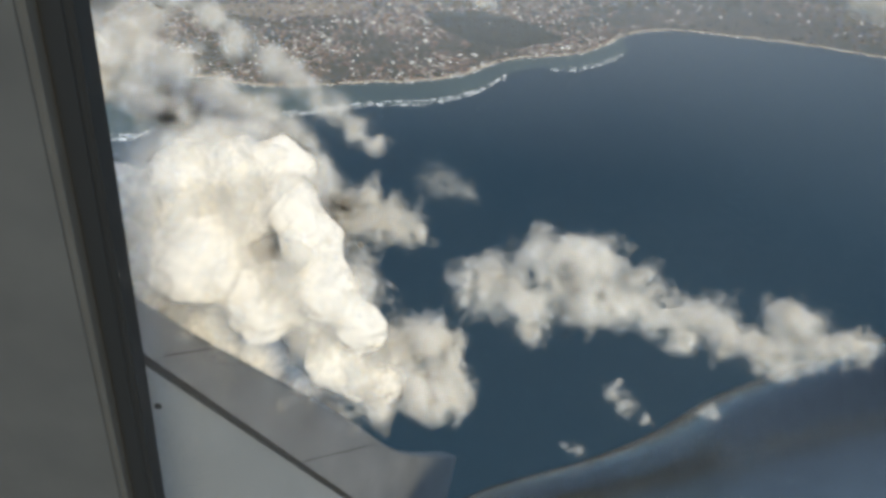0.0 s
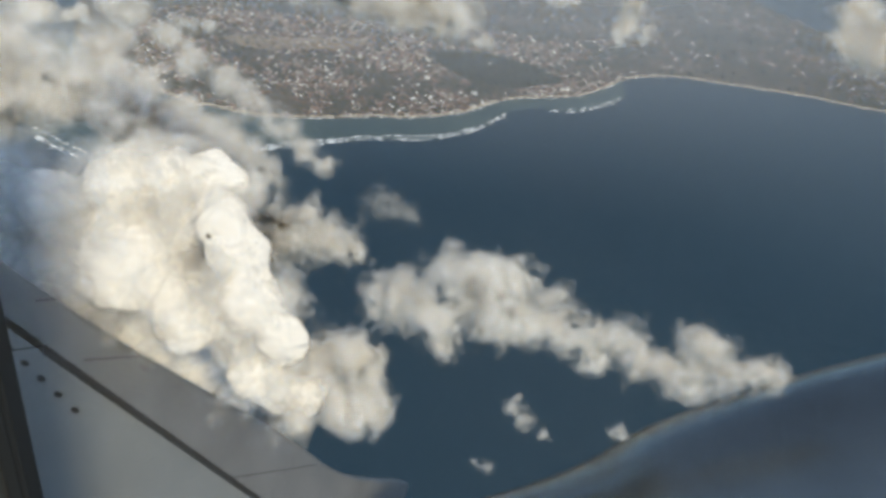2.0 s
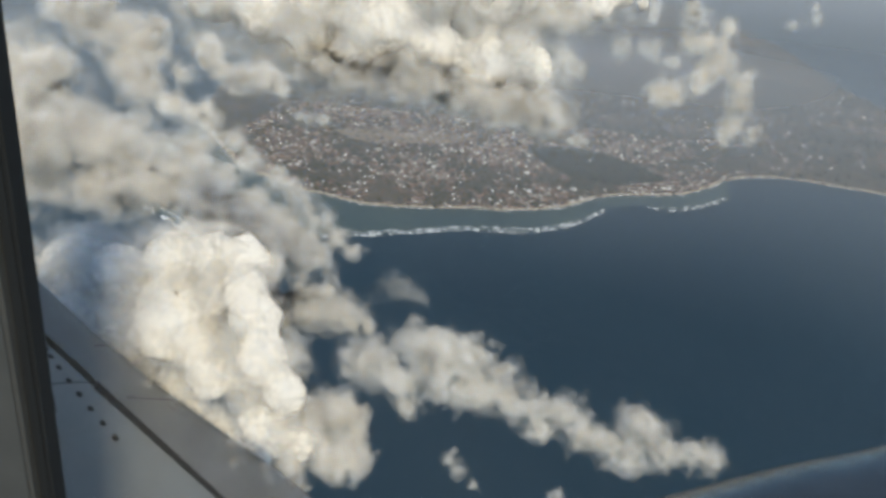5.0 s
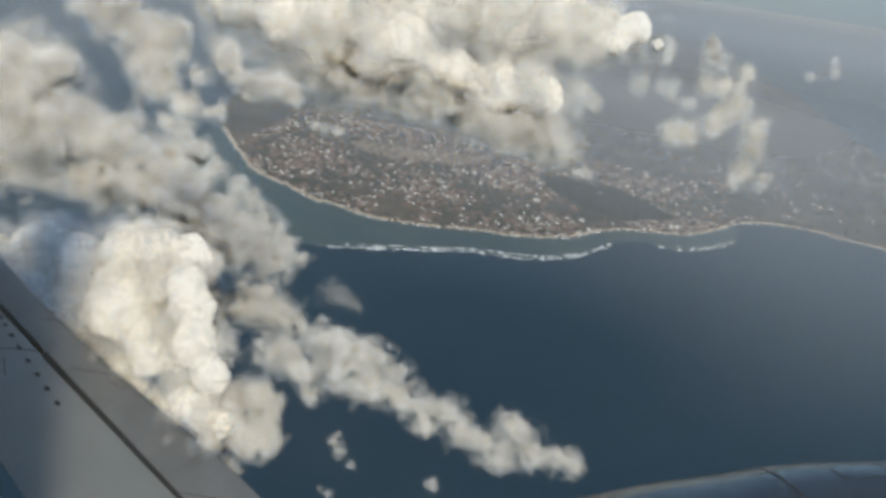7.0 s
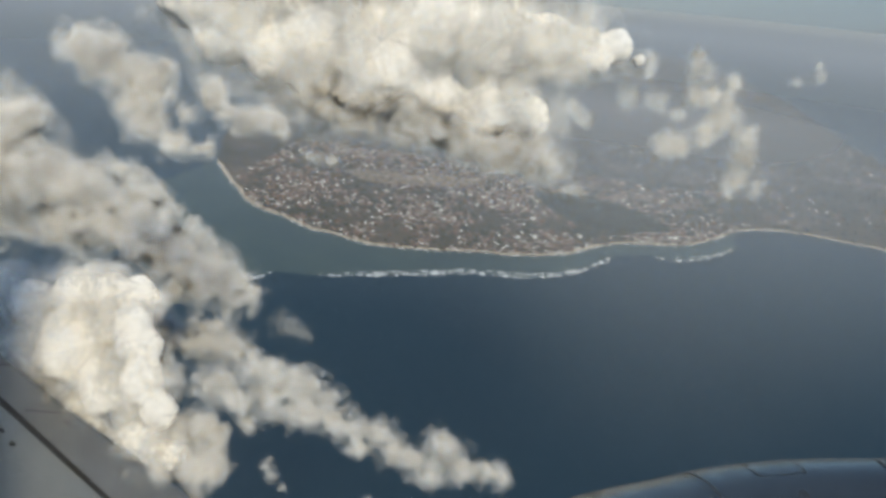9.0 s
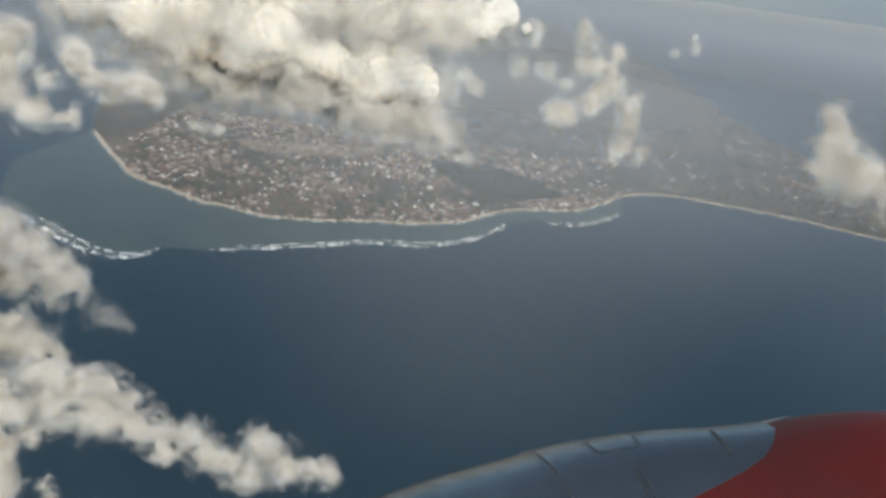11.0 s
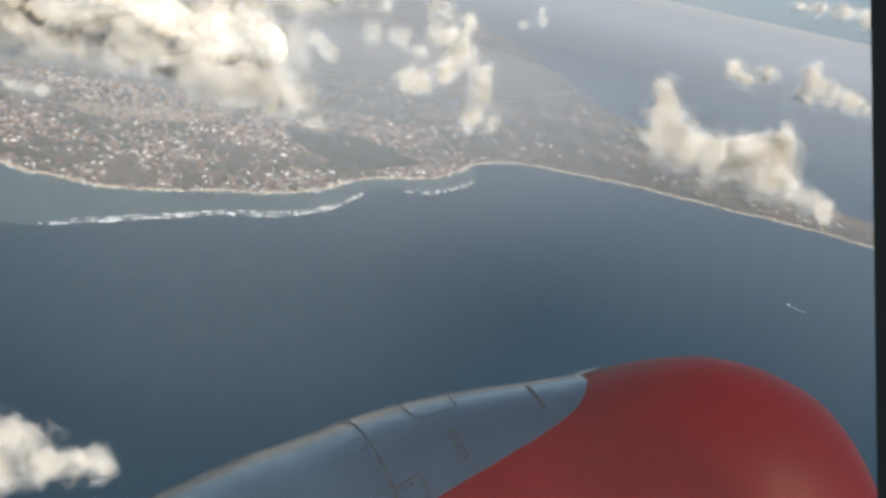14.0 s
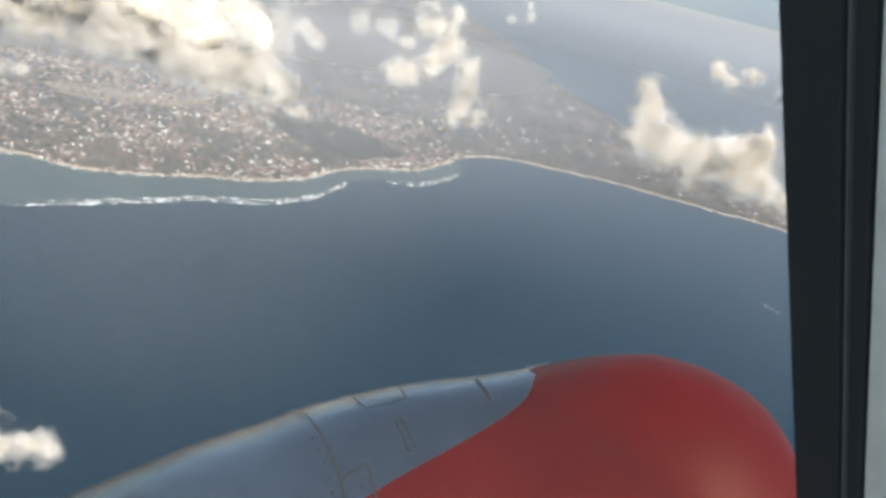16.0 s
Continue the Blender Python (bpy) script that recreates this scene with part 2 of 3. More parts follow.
REEF_EAST = [(110, 643), (132, 641), (158, 654), (180, 673), (200, 696)]


def make_lagoon():
    line = [(-420, 640), (-380, 560)] + REEF_LEFT[1:] + REEF_MAIN + [(110, 648)] + REEF_EAST
    shore = [q for q in coast if q[0] < 212][::-1]
    bm = bmesh.new()
    ring = [tuple(q) for q in smooth_line(line, 12.0)] + shore
    nodes = [bm.verts.new((x, y, SEA + 0.12)) for x, y in ring]
    for tri in geometry.tessellate_polygon([[Vector((x, y, 0)) for x, y in ring]]):
        bm.faces.new([nodes[i] for i in tri])
    return tagged(part("lagoon", bm, LAGOON_MAT), "shallow grey-green lagoon between reef and beach", "lagoon", kind="structure")


make_lagoon()
for line, seed, width in ((REEF_LEFT, 1.0, 4.5), (REEF_MAIN, 2.0, 4.5), (REEF_EAST, 3.0, 4.0)):
    fine = [tuple(q) for q in smooth_line(line, 3.0)]
    tagged(ribbon("breaker", fine, -width * 0.5, width * 0.5, SEA + 0.5, FOAM_MAT, 3.0, seed), "ragged white line of waves breaking on the reef", "breaking wave", "reef breakers")
    tagged(ribbon("breaker", [(x + 3, y + 8) for x, y in fine[4:-4]], -1.2, 1.6, SEA + 0.45, FOAM_MAT, 2.2, seed + 9), "thin white inner line of reef foam", "breaking wave", "reef breakers")

# Town: low houses with gable roofs, and tree crowns between them.
rng = np.random.RandomState(7)


def scatter(count, box, keep):
    out = []
    while len(out) < count:
        x, y = rng.uniform(box[0], box[1]), rng.uniform(box[2], box[3])
        if keep(x, y):
            out.append((x, y))
    return out


# Cloud shadow on the land, imitated by massed dark crowns and few houses.
CLOUD_SHADE = [(-15, 805), (51, 811), (109, 771), (142, 725), (84, 693), (42, 703), (6, 745)]


def built(x, y):
    if not inside(x, y, SHORE + BACK) or (inside(x, y, CLOUD_SHADE) and rng.uniform() < 0.93):
        return False
    n = noise.noise((x * 0.012, y * 0.012, 2.0)) + 0.5 * noise.noise((x * 0.05, y * 0.05, 4.0))
    return rng.uniform() < 0.45 + 0.9 * n


def make_houses():
    verts, faces = [], []
    spots = scatter(5200, (-350, 230, 570, 900), built) + scatter(3800, (-300, 700, 640, 1500), built)
    for x, y in spots:
        w, d, h, a = rng.uniform(0.8, 1.9), rng.uniform(0.7, 1.2), rng.uniform(0.6, 1.2), rng.uniform(0, math.tau)
        if rng.uniform() < 0.04:
            w, d, h = w * 1.9, d * 1.9, h * 1.5
        c, s, b = math.cos(a), math.sin(a), len(verts)
        for px, py, pz in ((-w, -d, 0), (w, -d, 0), (w, d, 0), (-w, d, 0), (-w, -d, h), (w, -d, h), (w, d, h), (-w, d, h), (-w * 0.8, 0, h * 1.35), (w * 0.8, 0, h * 1.35)):
            verts.append((x + c * px - s * py, y + s * px + c * py, SEA + 1.0 + pz))
        faces += [tuple(b + i for i in q) for q in ((0, 1, 5, 4), (1, 2, 6, 5), (2, 3, 7, 6), (3, 0, 4, 7), (4, 5, 9, 8), (6, 7, 8, 9), (5, 6, 9), (7, 4, 8))]
    return tagged(put("houses", verts, faces, HOUSE_MAT), "crowded small pale and terracotta houses of a town", "houses", kind="stuff")


make_houses()


def make_trees():
    base = bmesh.new()
    bmesh.ops.create_icosphere(base, subdivisions=1, radius=1)
    bv = [v.co.copy() for v in base.verts]
    bf = [tuple(v.index for v in f.verts) for f in base.faces]
    base.free()
    verts, faces = [], []
    for x, y in scatter(6500, (-350, 660, 565, 1300), lambda x, y: inside(x, y, SHORE + BACK)) + scatter(2200, (-45, 165, 680, 790), lambda x, y: inside(x, y, CLOUD_SHADE)):
        r, b = rng.uniform(0.7, 2.2), len(verts)
        for v in bv:
            k = r * rng.uniform(0.7, 1.2)
            verts.append((x + v.x * k, y + v.y * k, SEA + 1.0 + r * 0.5 + v.z * k * 0.6))
        faces += [tuple(b + i for i in q) for q in bf]
    return tagged(put("trees", verts, faces, TREE_MAT), "dark green tree crowns between the houses, massed to imitate a cloud shadow", "trees", kind="stuff")


make_trees()

def make_field():
    ring = [tuple(q) for q in smooth_line([(-250, 788), (-213, 802), (-156, 805), (-101, 818), (-76, 808), (-107, 776), (-159, 762), (-213, 756), (-250, 788)], 8.0)][:-1]
    bm = bmesh.new()
    nodes = [bm.verts.new((x + 4 * noise.noise((x * 0.1, y * 0.1, 1)), y + 4 * noise.noise((x * 0.1, y * 0.1, 5)), SEA + 1.9)) for x, y in ring]
    for tri in geometry.tessellate_polygon([[v.co.copy() for v in nodes]]):
        bm.faces.new([nodes[i] for i in tri])
    return tagged(part("dry_field", bm, FIELD_MAT), "long bare tan field between the houses", "field", kind="structure")


make_field()


def make_hotel():
    hotel = tagged(new("hotel"), "white flat-roofed seaside hotel block", "hotel")
    hotel.location = (135, 697, SEA + 1.0)
    for name, size, at in (("wing_block", (5.0, 1.6, 2.4), (-2.5, 0, 1.2)), ("wing_block", (4.2, 1.6, 2.8), (3.4, 1.2, 1.4)), ("lobby", (2.2, 2.4, 1.8), (0.5, 1.0, 0.9))):
        bm = bmesh.new()
        bmesh.ops.create_cube(bm, size=1.0, matrix=Matrix.Translation(at) @ Matrix.Diagonal((*size, 1)))
        bmesh.ops.bevel(bm, geom=bm.edges[:], offset=0.08, segments=1, affect="EDGES")
        part(name, bm, HOTEL_MAT, hotel)


HOTEL_MAT = material("white_render", (0.7, 0.69, 0.66), 0.8)
make_hotel()


def make_ship():
    ship = tagged(new("boat"), "tiny white boat with a long pale wake", "boat")
    ship.location = (442, 470, SEA)
    bm = bmesh.new()
    bmesh.ops.create_cube(bm, size=1.0, matrix=Matrix.Translation((0, 0, 0.5)) @ Matrix.Rotation(-0.9, 4, "Z") @ Matrix.Diagonal((2.2, 0.7, 0.9, 1)))
    for v in bm.verts:
        if v.co.x < -0.3 and v.co.z < 0.3:
            v.co.x += 0.5
    part("hull", bm, HOTEL_MAT, ship)
    verts = [(0.2 + 9.0 * k, -0.2 - 11.0 * k + s * (0.15 + 0.5 * k), 0.15) for k in (0, 0.25, 0.5, 0.75, 1.0) for s in (-1, 1)]
    put("wake", verts, [(2 * i, 2 * i + 1, 2 * i + 3, 2 * i + 2) for i in range(4)], HOTEL_MAT, ship, "pale foam wake")


make_ship()

# Clouds: piled puffs, each with an opaque core and thin ragged veils round it.
BIG = [(-0.6, 2.52, -1.66, 0.17), (-0.5, 2.43, -1.78, 0.18), (-0.43, 2.31, -1.95, 0.18), (-0.28, 2.23, -2.08, 0.16), (-2.02, 2.52, -1.89, 0.309), (-1.94, 2.32, -2.19, 0.309), (-1.67, 2.62, -1.71, 0.245), (-1.39, 2.59, -1.74, 0.245), (-1.09, 2.67, -1.61, 0.219), (-0.84, 2.69, -1.57, 0.193), (-0.68, 2.7, -1.55, 0.16), (-0.57, 2.69, -1.56, 0.09), (-1.65, 2.46, -1.97, 0.284), (-1.4, 2.54, -2.04, 0.321), (-1.03, 2.48, -1.9, 0.309), (-0.79, 2.58, -1.73, 0.168), (-1.23, 2.68, -2.56, 0.361), (-0.72, 2.36, -2.07, 0.232), (-0.59, 2.41, -1.99, 0.129), (-0.51, 2.42, -1.97, 0.09), (-0.51, 2.32, -2.12, 0.119), (-1.03, 2.83, -2.94, 0.328), (-0.43, 2.21, -2.29, 0.16), (-0.82, 2.84, -3.16, 0.187), (-0.31, 2.17, -2.34, 0.142), (-0.16, 2.16, -2.34, 0.129)]
LOW = [(-0.08, 2.2, -2.18, 0.107), (0.03, 2.24, -2.12, 0.107), (0.12, 2.21, -2.17, 0.071), (0.09, 2.14, -2.28, 0.122), (0.01, 2.09, -2.35, 0.114), (0.14, 2.09, -2.35, 0.071), (-0.19, 2.07, -2.39, 0.101), (-0.63, 3.01, -3.5, 0.147)]
MASS = [(-5.79, 6.72, -1.73, 0.527), (-5.45, 6.91, -1.8, 0.47), (-4.99, 6.91, -1.68, 0.345), (-4.74, 6.88, -1.67, 0.211), (-5.09, 6.39, -2.3, 0.519), (-4.65, 6.65, -2.39, 0.466), (-4.06, 6.52, -2.35, 0.39), (-3.96, 6.9, -2.6, 0.288), (-5.25, 6.6, -3.02, 0.429), (-4.21, 6.22, -2.81, 0.323), (-3.98, 6.58, -3.02, 0.373), (-3.41, 6.45, -2.86, 0.361), (-3.17, 6.61, -2.71, 0.297), (-6.06, 6.52, -2.88, 0.619)]
PEACH = [(-1.33, 4.95, -2.59, 0.269), (-1.17, 5.01, -2.72, 0.21), (-1.54, 5.0, -2.5, 0.25), (-1.81, 5.02, -2.32, 0.238), (-2.02, 5.04, -2.09, 0.215), (-1.07, 4.92, -2.84, 0.115), (-1.64, 4.84, -2.61, 0.195), (-2.37, 5.33, -1.94, 0.239), (-2.03, 5.1, -2.58, 0.241), (-2.19, 4.92, -2.25, 0.23)]
STRAND = [(-0.34, 3.78, -1.99, 0.08), (-0.46, 3.81, -1.91, 0.088), (-0.57, 3.84, -1.82, 0.104), (-0.71, 3.86, -1.72, 0.1), (-0.84, 3.89, -1.63, 0.104), (-0.97, 3.92, -1.54, 0.104), (-1.15, 3.94, -1.44, 0.112), (-1.29, 3.98, -1.33, 0.104), (-1.48, 4.01, -1.21, 0.112), (-1.63, 4.02, -1.17, 0.104)]
FAR_LEFT = [(-23.2, 37.5, -7.4, 1.4), (-23.6, 36.7, -8.9, 1.2), (-22.1, 37.2, -8.2, 1.0), (-21.8, 37.9, -7.0, 0.9), (-22.1, 36.3, -10.0, 1.2), (-20.4, 36.2, -10.7, 1.0), (-25.3, 37.7, -6.4, 1.6), (-20.0, 37.1, -9.0, 0.7), (-26.9, 37.6, -6.2, 1.6), (-18.6, 36.4, -10.9, 0.7)]
MID = [(-0.74, 3.04, -2.01, 0.12), (-0.57, 3.03, -2.09, 0.127), (-0.38, 3.06, -2.08, 0.134), (-0.19, 3.08, -2.09, 0.127), (-0.07, 3.07, -2.14, 0.07), (-0.31, 3.13, -1.95, 0.084), (-0.47, 3.11, -1.96, 0.092)]
SPUR = [(0.03, 3.47, -2.03, 0.098), (0.13, 3.46, -2.09, 0.098), (-0.02, 3.44, -2.1, 0.068), (0.24, 3.45, -2.13, 0.06)]
CHAIN = [(0.17, 2.0, -1.65, 0.086), (0.26, 2.03, -1.61, 0.096), (0.35, 1.99, -1.7, 0.096), (0.45, 2.09, -1.54, 0.096), (0.54, 2.09, -1.56, 0.096), (0.66, 2.17, -1.65, 0.105), (0.74, 2.24, -1.66, 0.064), (0.55, 2.03, -1.69, 0.117), (0.71, 2.11, -1.79, 0.11), (0.85, 2.17, -1.71, 0.073), (0.87, 2.12, -1.82, 0.094), (1.0, 2.12, -1.85, 0.089), (1.16, 2.14, -1.86, 0.084), (1.25, 2.11, -1.95, 0.094), (1.36, 2.1, -1.98, 0.089), (1.5, 2.17, -1.88, 0.084), (1.59, 2.17, -1.92, 0.084), (1.48, 2.09, -2.04, 0.094), (1.65, 2.13, -2.01, 0.094), (1.79, 2.15, -2.0, 0.073), (1.88, 2.14, -2.04, 0.063), (0.41, 2.03, -1.87, 0.073), (1.06, 2.08, -1.94, 0.073)]
SMALL_A = [(0.67, 1.68, -1.84, 0.032), (0.72, 1.65, -1.87, 0.04), (0.79, 1.62, -1.91, 0.024), (0.69, 1.7, -1.81, 0.018)]
SMALL_B = [(3.15, 3.43, -3.43, 0.088), (3.28, 3.35, -3.55, 0.128), (3.42, 3.28, -3.65, 0.096), (3.55, 3.3, -3.6, 0.072)]
SMALL_C = [(1.17, 1.88, -2.14, 0.034), (1.14, 1.87, -2.15, 0.023), (1.18, 1.86, -2.17, 0.023)]
SMALL_D = [(0.63, 1.78, -2.3, 0.028), (0.58, 1.79, -2.28, 0.018)]
BANK = [(-27.2, 56.4, -6.8, 3.7), (-23.0, 56.7, -8.1, 3.7), (-19.1, 58.3, -6.2, 4.7), (-13.8, 58.6, -7.8, 5.2), (-9.2, 60.7, -4.9, 5.2), (-4.1, 61.4, -5.6, 4.7), (-0.2, 62.2, -5.5, 3.7), (3.1, 62.9, -5.3, 2.3), (6.0, 63.6, -5.0, 2.0), (8.4, 63.6, -6.3, 1.0), (-8.3, 58.4, -10.8, 3.2), (-4.3, 58.9, -11.4, 3.2), (-0.8, 59.5, -11.5, 2.8), (-24.3, 58.9, -2.2, 5.6), (-15.1, 61.6, -0.1, 7.1), (-5.4, 63.6, 0.2, 5.6), (-30.4, 57.2, -3.5, 4.4), (-15.5, 56.7, -11.5, 2.5), (-19.5, 56.2, -10.8, 2.4), (4.4, 62.6, -6.8, 1.7)]
BANK_FRINGE = [(0.5, 56.7, -13.5, 1.9), (2.3, 56.4, -15.1, 1.3), (-2.0, 56.1, -13.9, 1.8), (4.0, 56.2, -16.5, 0.7), (-10.8, 55.0, -12.3, 1.7), (-5.4, 55.7, -13.3, 1.8), (-14.6, 54.3, -12.4, 1.4), (-8.4, 55.4, -12.7, 1.7), (0.1, 56.0, -15.1, 1.1), (-3.2, 55.5, -14.7, 1.2), (-17.5, 53.9, -11.9, 1.2)]
BANK_LEFT = [(-20.0, 40.6, -8.3, 1.0), (-19.2, 40.3, -9.4, 0.8), (-17.8, 40.3, -10.0, 1.0), (-16.5, 40.6, -9.8, 1.0), (-15.6, 40.7, -10.1, 0.7), (-20.2, 40.2, -9.1, 0.4)]
PUFFS = [(41.0, 258.7, -55.4, 5.3), (47.3, 259.5, -56.5, 4.1), (54.3, 262.9, -51.7, 4.7), (59.4, 265.8, -47.2, 5.3), (63.5, 268.5, -42.8, 4.7), (70.5, 266.1, -51.6, 4.7), (71.2, 263.0, -59.2, 5.3), (76.5, 260.6, -67.3, 3.7), (67.9, 259.1, -66.9, 4.1), (63.3, 272.5, -33.2, 4.1), (50.8, 271.8, -29.1, 4.5), (47.8, 273.1, -24.6, 3.3), (49.4, 267.4, -38.9, 4.5), (56.5, 268.8, -38.9, 4.5)]
PUFFS_PALE = [(34.3, 253.2, -39.4, 5.1), (24.6, 251.3, -39.4, 5.9), (10.9, 245.1, -47.6, 4.3), (6.1, 245.9, -43.6, 4.3), (42.1, 252.9, -43.6, 3.9)]
RIGHT = [(63.5, 111.5, -19.1, 2.0), (64.1, 109.9, -22.1, 2.8), (63.5, 108.1, -26.2, 2.9), (67.0, 106.9, -26.9, 3.4), (71.4, 105.8, -27.0, 3.3), (75.8, 104.4, -27.5, 3.3), (80.1, 103.7, -26.7, 3.5), (84.3, 103.7, -24.6, 3.1), (84.8, 104.5, -22.7, 1.8), (80.9, 102.1, -29.6, 2.9), (84.8, 101.3, -29.4, 2.9)]
RIGHT_SKIRT = [(89.8, 101.3, -31.4, 2.6), (92.4, 100.0, -32.8, 2.2), (94.9, 98.9, -33.6, 1.8), (74.4, 105.3, -31.1, 2.4)]
RIGHT_FAR = [(183.9, 278.8, -34.5, 4.9), (189.1, 276.1, -37.6, 4.4), (198.9, 275.6, -33.5, 4.9), (217.0, 271.8, -31.9, 6.4), (216.5, 268.4, -39.1, 5.4), (225.9, 267.5, -36.3, 6.4), (234.6, 264.5, -38.0, 5.4), (242.1, 261.6, -39.9, 3.4)]
TOP_RIGHT = [(209.3, 286.5, -5.4, 2.9), (216.6, 284.9, -4.9, 3.7), (227.4, 282.8, -3.8, 4.9), (238.5, 279.5, -4.9, 5.4), (246.9, 277.5, -4.6, 5.9)]
WISP_A = [(78.1, 251.3, -28.5, 2.7), (85.0, 250.7, -26.3, 2.7), (84.6, 252.5, -22.7, 2.3)]
WISP_B = [(-76.0, 215.4, -64.9, 2.8), (-70.3, 214.2, -64.6, 2.5), (-79.2, 216.3, -64.7, 2.0)]


def cloud(puffs, label, seed, core=0.0, dense=0.4, group="", many=36, rag=1.7, edge=0.5, wrap=0.55, fat=1.12, billow=0.5):
    """Puffs (x, y, z, radius) run together: soft sheets of droplets through them, thinning out at a torn surface, round a firm core."""
    rg = np.random.RandomState(seed)
    places, radii = np.array([p[:3] for p in puffs], float), np.array([fat * p[3] for p in puffs], float)
    size = float(radii.mean())
    middle = places.mean(0)
    places = places - middle
    top = new("cloud")
    top.location = middle

    def below(q):
        """How deep q lies in the billows, in mean radii, and the way out."""
        gap = q[:, None, :] - places[None]
        far = np.linalg.norm(gap, axis=2)
        pull = np.exp(np.clip((radii - far) * (4.0 / size), -40, 40))
        total = pull.sum(1)
        way = (gap / (far[..., None] + 1e-6) * pull[..., None]).sum(1)
        return np.log(total + 1e-12) / 4.0, way / (np.linalg.norm(way, axis=1)[:, None] + 1e-6)

    if core:
        bm = bmesh.new()
        for o, r in zip(places, radii):
            bmesh.ops.create_icosphere(bm, subdivisions=2, radius=r * core, matrix=Matrix.Translation(o))
        ob = part("core", bm, cloud_material("cloud_core", size, wrap=wrap), top, smooth=True)
        mod = ob.modifiers.new("skin", "REMESH")
        mod.mode, mod.voxel_size, mod.use_smooth_shade = "VOXEL", size / 12.0, True
        soften = ob.modifiers.new("soften", "SMOOTH")
        soften.factor, soften.iterations = 0.5, 14
        for strength, scale in ((billow, 0.8), (0.4 * billow, 0.3)):
            tex = bpy.data.textures.new("billow", "CLOUDS")
            tex.noise_scale, tex.noise_depth = size * scale, 3
            d = ob.modifiers.new("billow", "DISPLACE")
            d.texture, d.strength, d.mid_level, d.texture_coords = tex, size * strength, 0.55, "LOCAL"
    grid = np.linspace(-1, 1, 7)
    ga, gc = (g.ravel() for g in np.meshgrid(grid, grid))
    quad = np.array([(7 * a + c, 7 * a + c + 1, 7 * a + c + 8, 7 * a + c + 7) for a in range(6) for c in range(6)])
    verts, faces, uvs = [], [], []
    for o, r in zip(places, radii):
        for _ in range(many):
            v, a = rg.normal(size=(2, 3))
            v = v / np.linalg.norm(v)
            lie = 0.7 * v + rg.normal(size=3) * 0.58
            a = np.cross(lie, a)
            a /= np.linalg.norm(a)
            c = np.cross(lie, a)
            c /= np.linalg.norm(c)
            s = r * rg.uniform(0.7, 1.2)
            q = o + v * r * (rg.uniform(0.85, 1.25) if core else rg.uniform(0.0, 1.1))
            sheet = q + (ga[:, None] * a + gc[:, None] * c) * s
            faces.append(quad + 49 * len(verts))
            verts.append(sheet)
            uvs.append(np.stack([(ga + 1) / 2, (gc + 1) / 2], 1))
    verts, faces, uvs = np.concatenate(verts), np.concatenate(faces), np.concatenate(uvs)
    depth, way = below(verts)
    veil = put("veil", verts.tolist(), faces.tolist(), cloud_material("cloud_veil", size, dense, wrap, rag, edge), top)
    layer = veil.data.uv_layers.new(name="sheet")
    layer.data.foreach_set("uv", uvs[faces.ravel()].ravel())
    veil.data.attributes.new("outward", "FLOAT_VECTOR", "POINT").data.foreach_set("vector", way.ravel())
    veil.data.attributes.new("depth", "FLOAT", "POINT").data.foreach_set("value", depth)
    tagged(veil, kind="stuff")
    return tagged(top, label, "cloud", group)


cloud(BIG, "large bright white cumulus cloud towering beyond the wing", 1, 0.68, 0.22, rag=1.4, edge=0.7, billow=0.3, wrap=0.45, fat=1.2)
cloud(LOW, "low pinkish cloud tuft at the foot of the cumulus", 6, 0, 0.24, edge=0.7, fat=1.25)
cloud(MASS, "broad grey-white cumulus mass with soft hollows", 2, 0, 0.22, rag=1.5, edge=0.7, wrap=0.4, fat=1.35)
cloud(PEACH, "warm grey-white cumulus row beside the bright tower", 22, 0, 0.22, edge=0.7, wrap=0.45, fat=1.35)
cloud(STRAND, "thin ragged grey strand of cloud over the sea", 23, 0, 0.14, rag=2.0, edge=0.8, fat=1.3)
cloud(FAR_LEFT, "grey-white broken cloud over distant water", 24, 0, 0.22, fat=1.3)
cloud(MID, "small grey-white broken cloud beside the cumulus", 3, 0, 0.15, rag=2.0, edge=0.7, fat=1.3)
cloud(SPUR, "faint thin grey cloud scrap over the sea", 4, 0, 0.022, rag=2.8, edge=0.9, fat=1.3)
cloud(CHAIN, "long broken row of pinkish white cumulus puffs", 5, 0, 0.17, rag=1.9, edge=0.7, fat=1.28)
for k, scrap in enumerate((SMALL_A, SMALL_B, SMALL_C, SMALL_D)):
    cloud(scrap, "small torn white cloud scrap over dark sea", 7 + k, 0, 0.06, edge=0.9, rag=2.4, fat=1.4, group="cloud scraps")
cloud(BANK, "huge bright cream cloud bank above the town", 12, 0.6, 0.26, rag=1.4, edge=0.8, billow=0.25, wrap=0.4, fat=1.28)
cloud(BANK_FRINGE, "thin pinkish haze hanging under the cloud bank", 21, 0, 0.22, edge=0.8, fat=1.5)
cloud(BANK_LEFT, "small bright curled cloud beside the bank", 13, 0, 0.2, rag=1.5, edge=0.7, wrap=0.4, fat=1.35)
cloud(PUFFS, "chain of small round cream cloud puffs over land", 14, 0, 0.2, rag=1.5, edge=0.7, wrap=0.4, fat=1.35)
cloud(PUFFS_PALE, "pale thin cloud haze beside the puffs", 25, 0, 0.08)
cloud(RIGHT, "bright cream cumulus over the far coast", 15, 0, 0.22, rag=1.3, edge=0.6, wrap=0.4, fat=1.5)
cloud(RIGHT_SKIRT, "thin grey veil trailing from the far cumulus", 26, 0, 0.12, edge=0.8, fat=1.4)
cloud(RIGHT_FAR, "pale distant cloud row over the sea", 16, 0, 0.22)
cloud(TOP_RIGHT, "bright low cloud row far out near the horizon", 27, 0, 0.22)
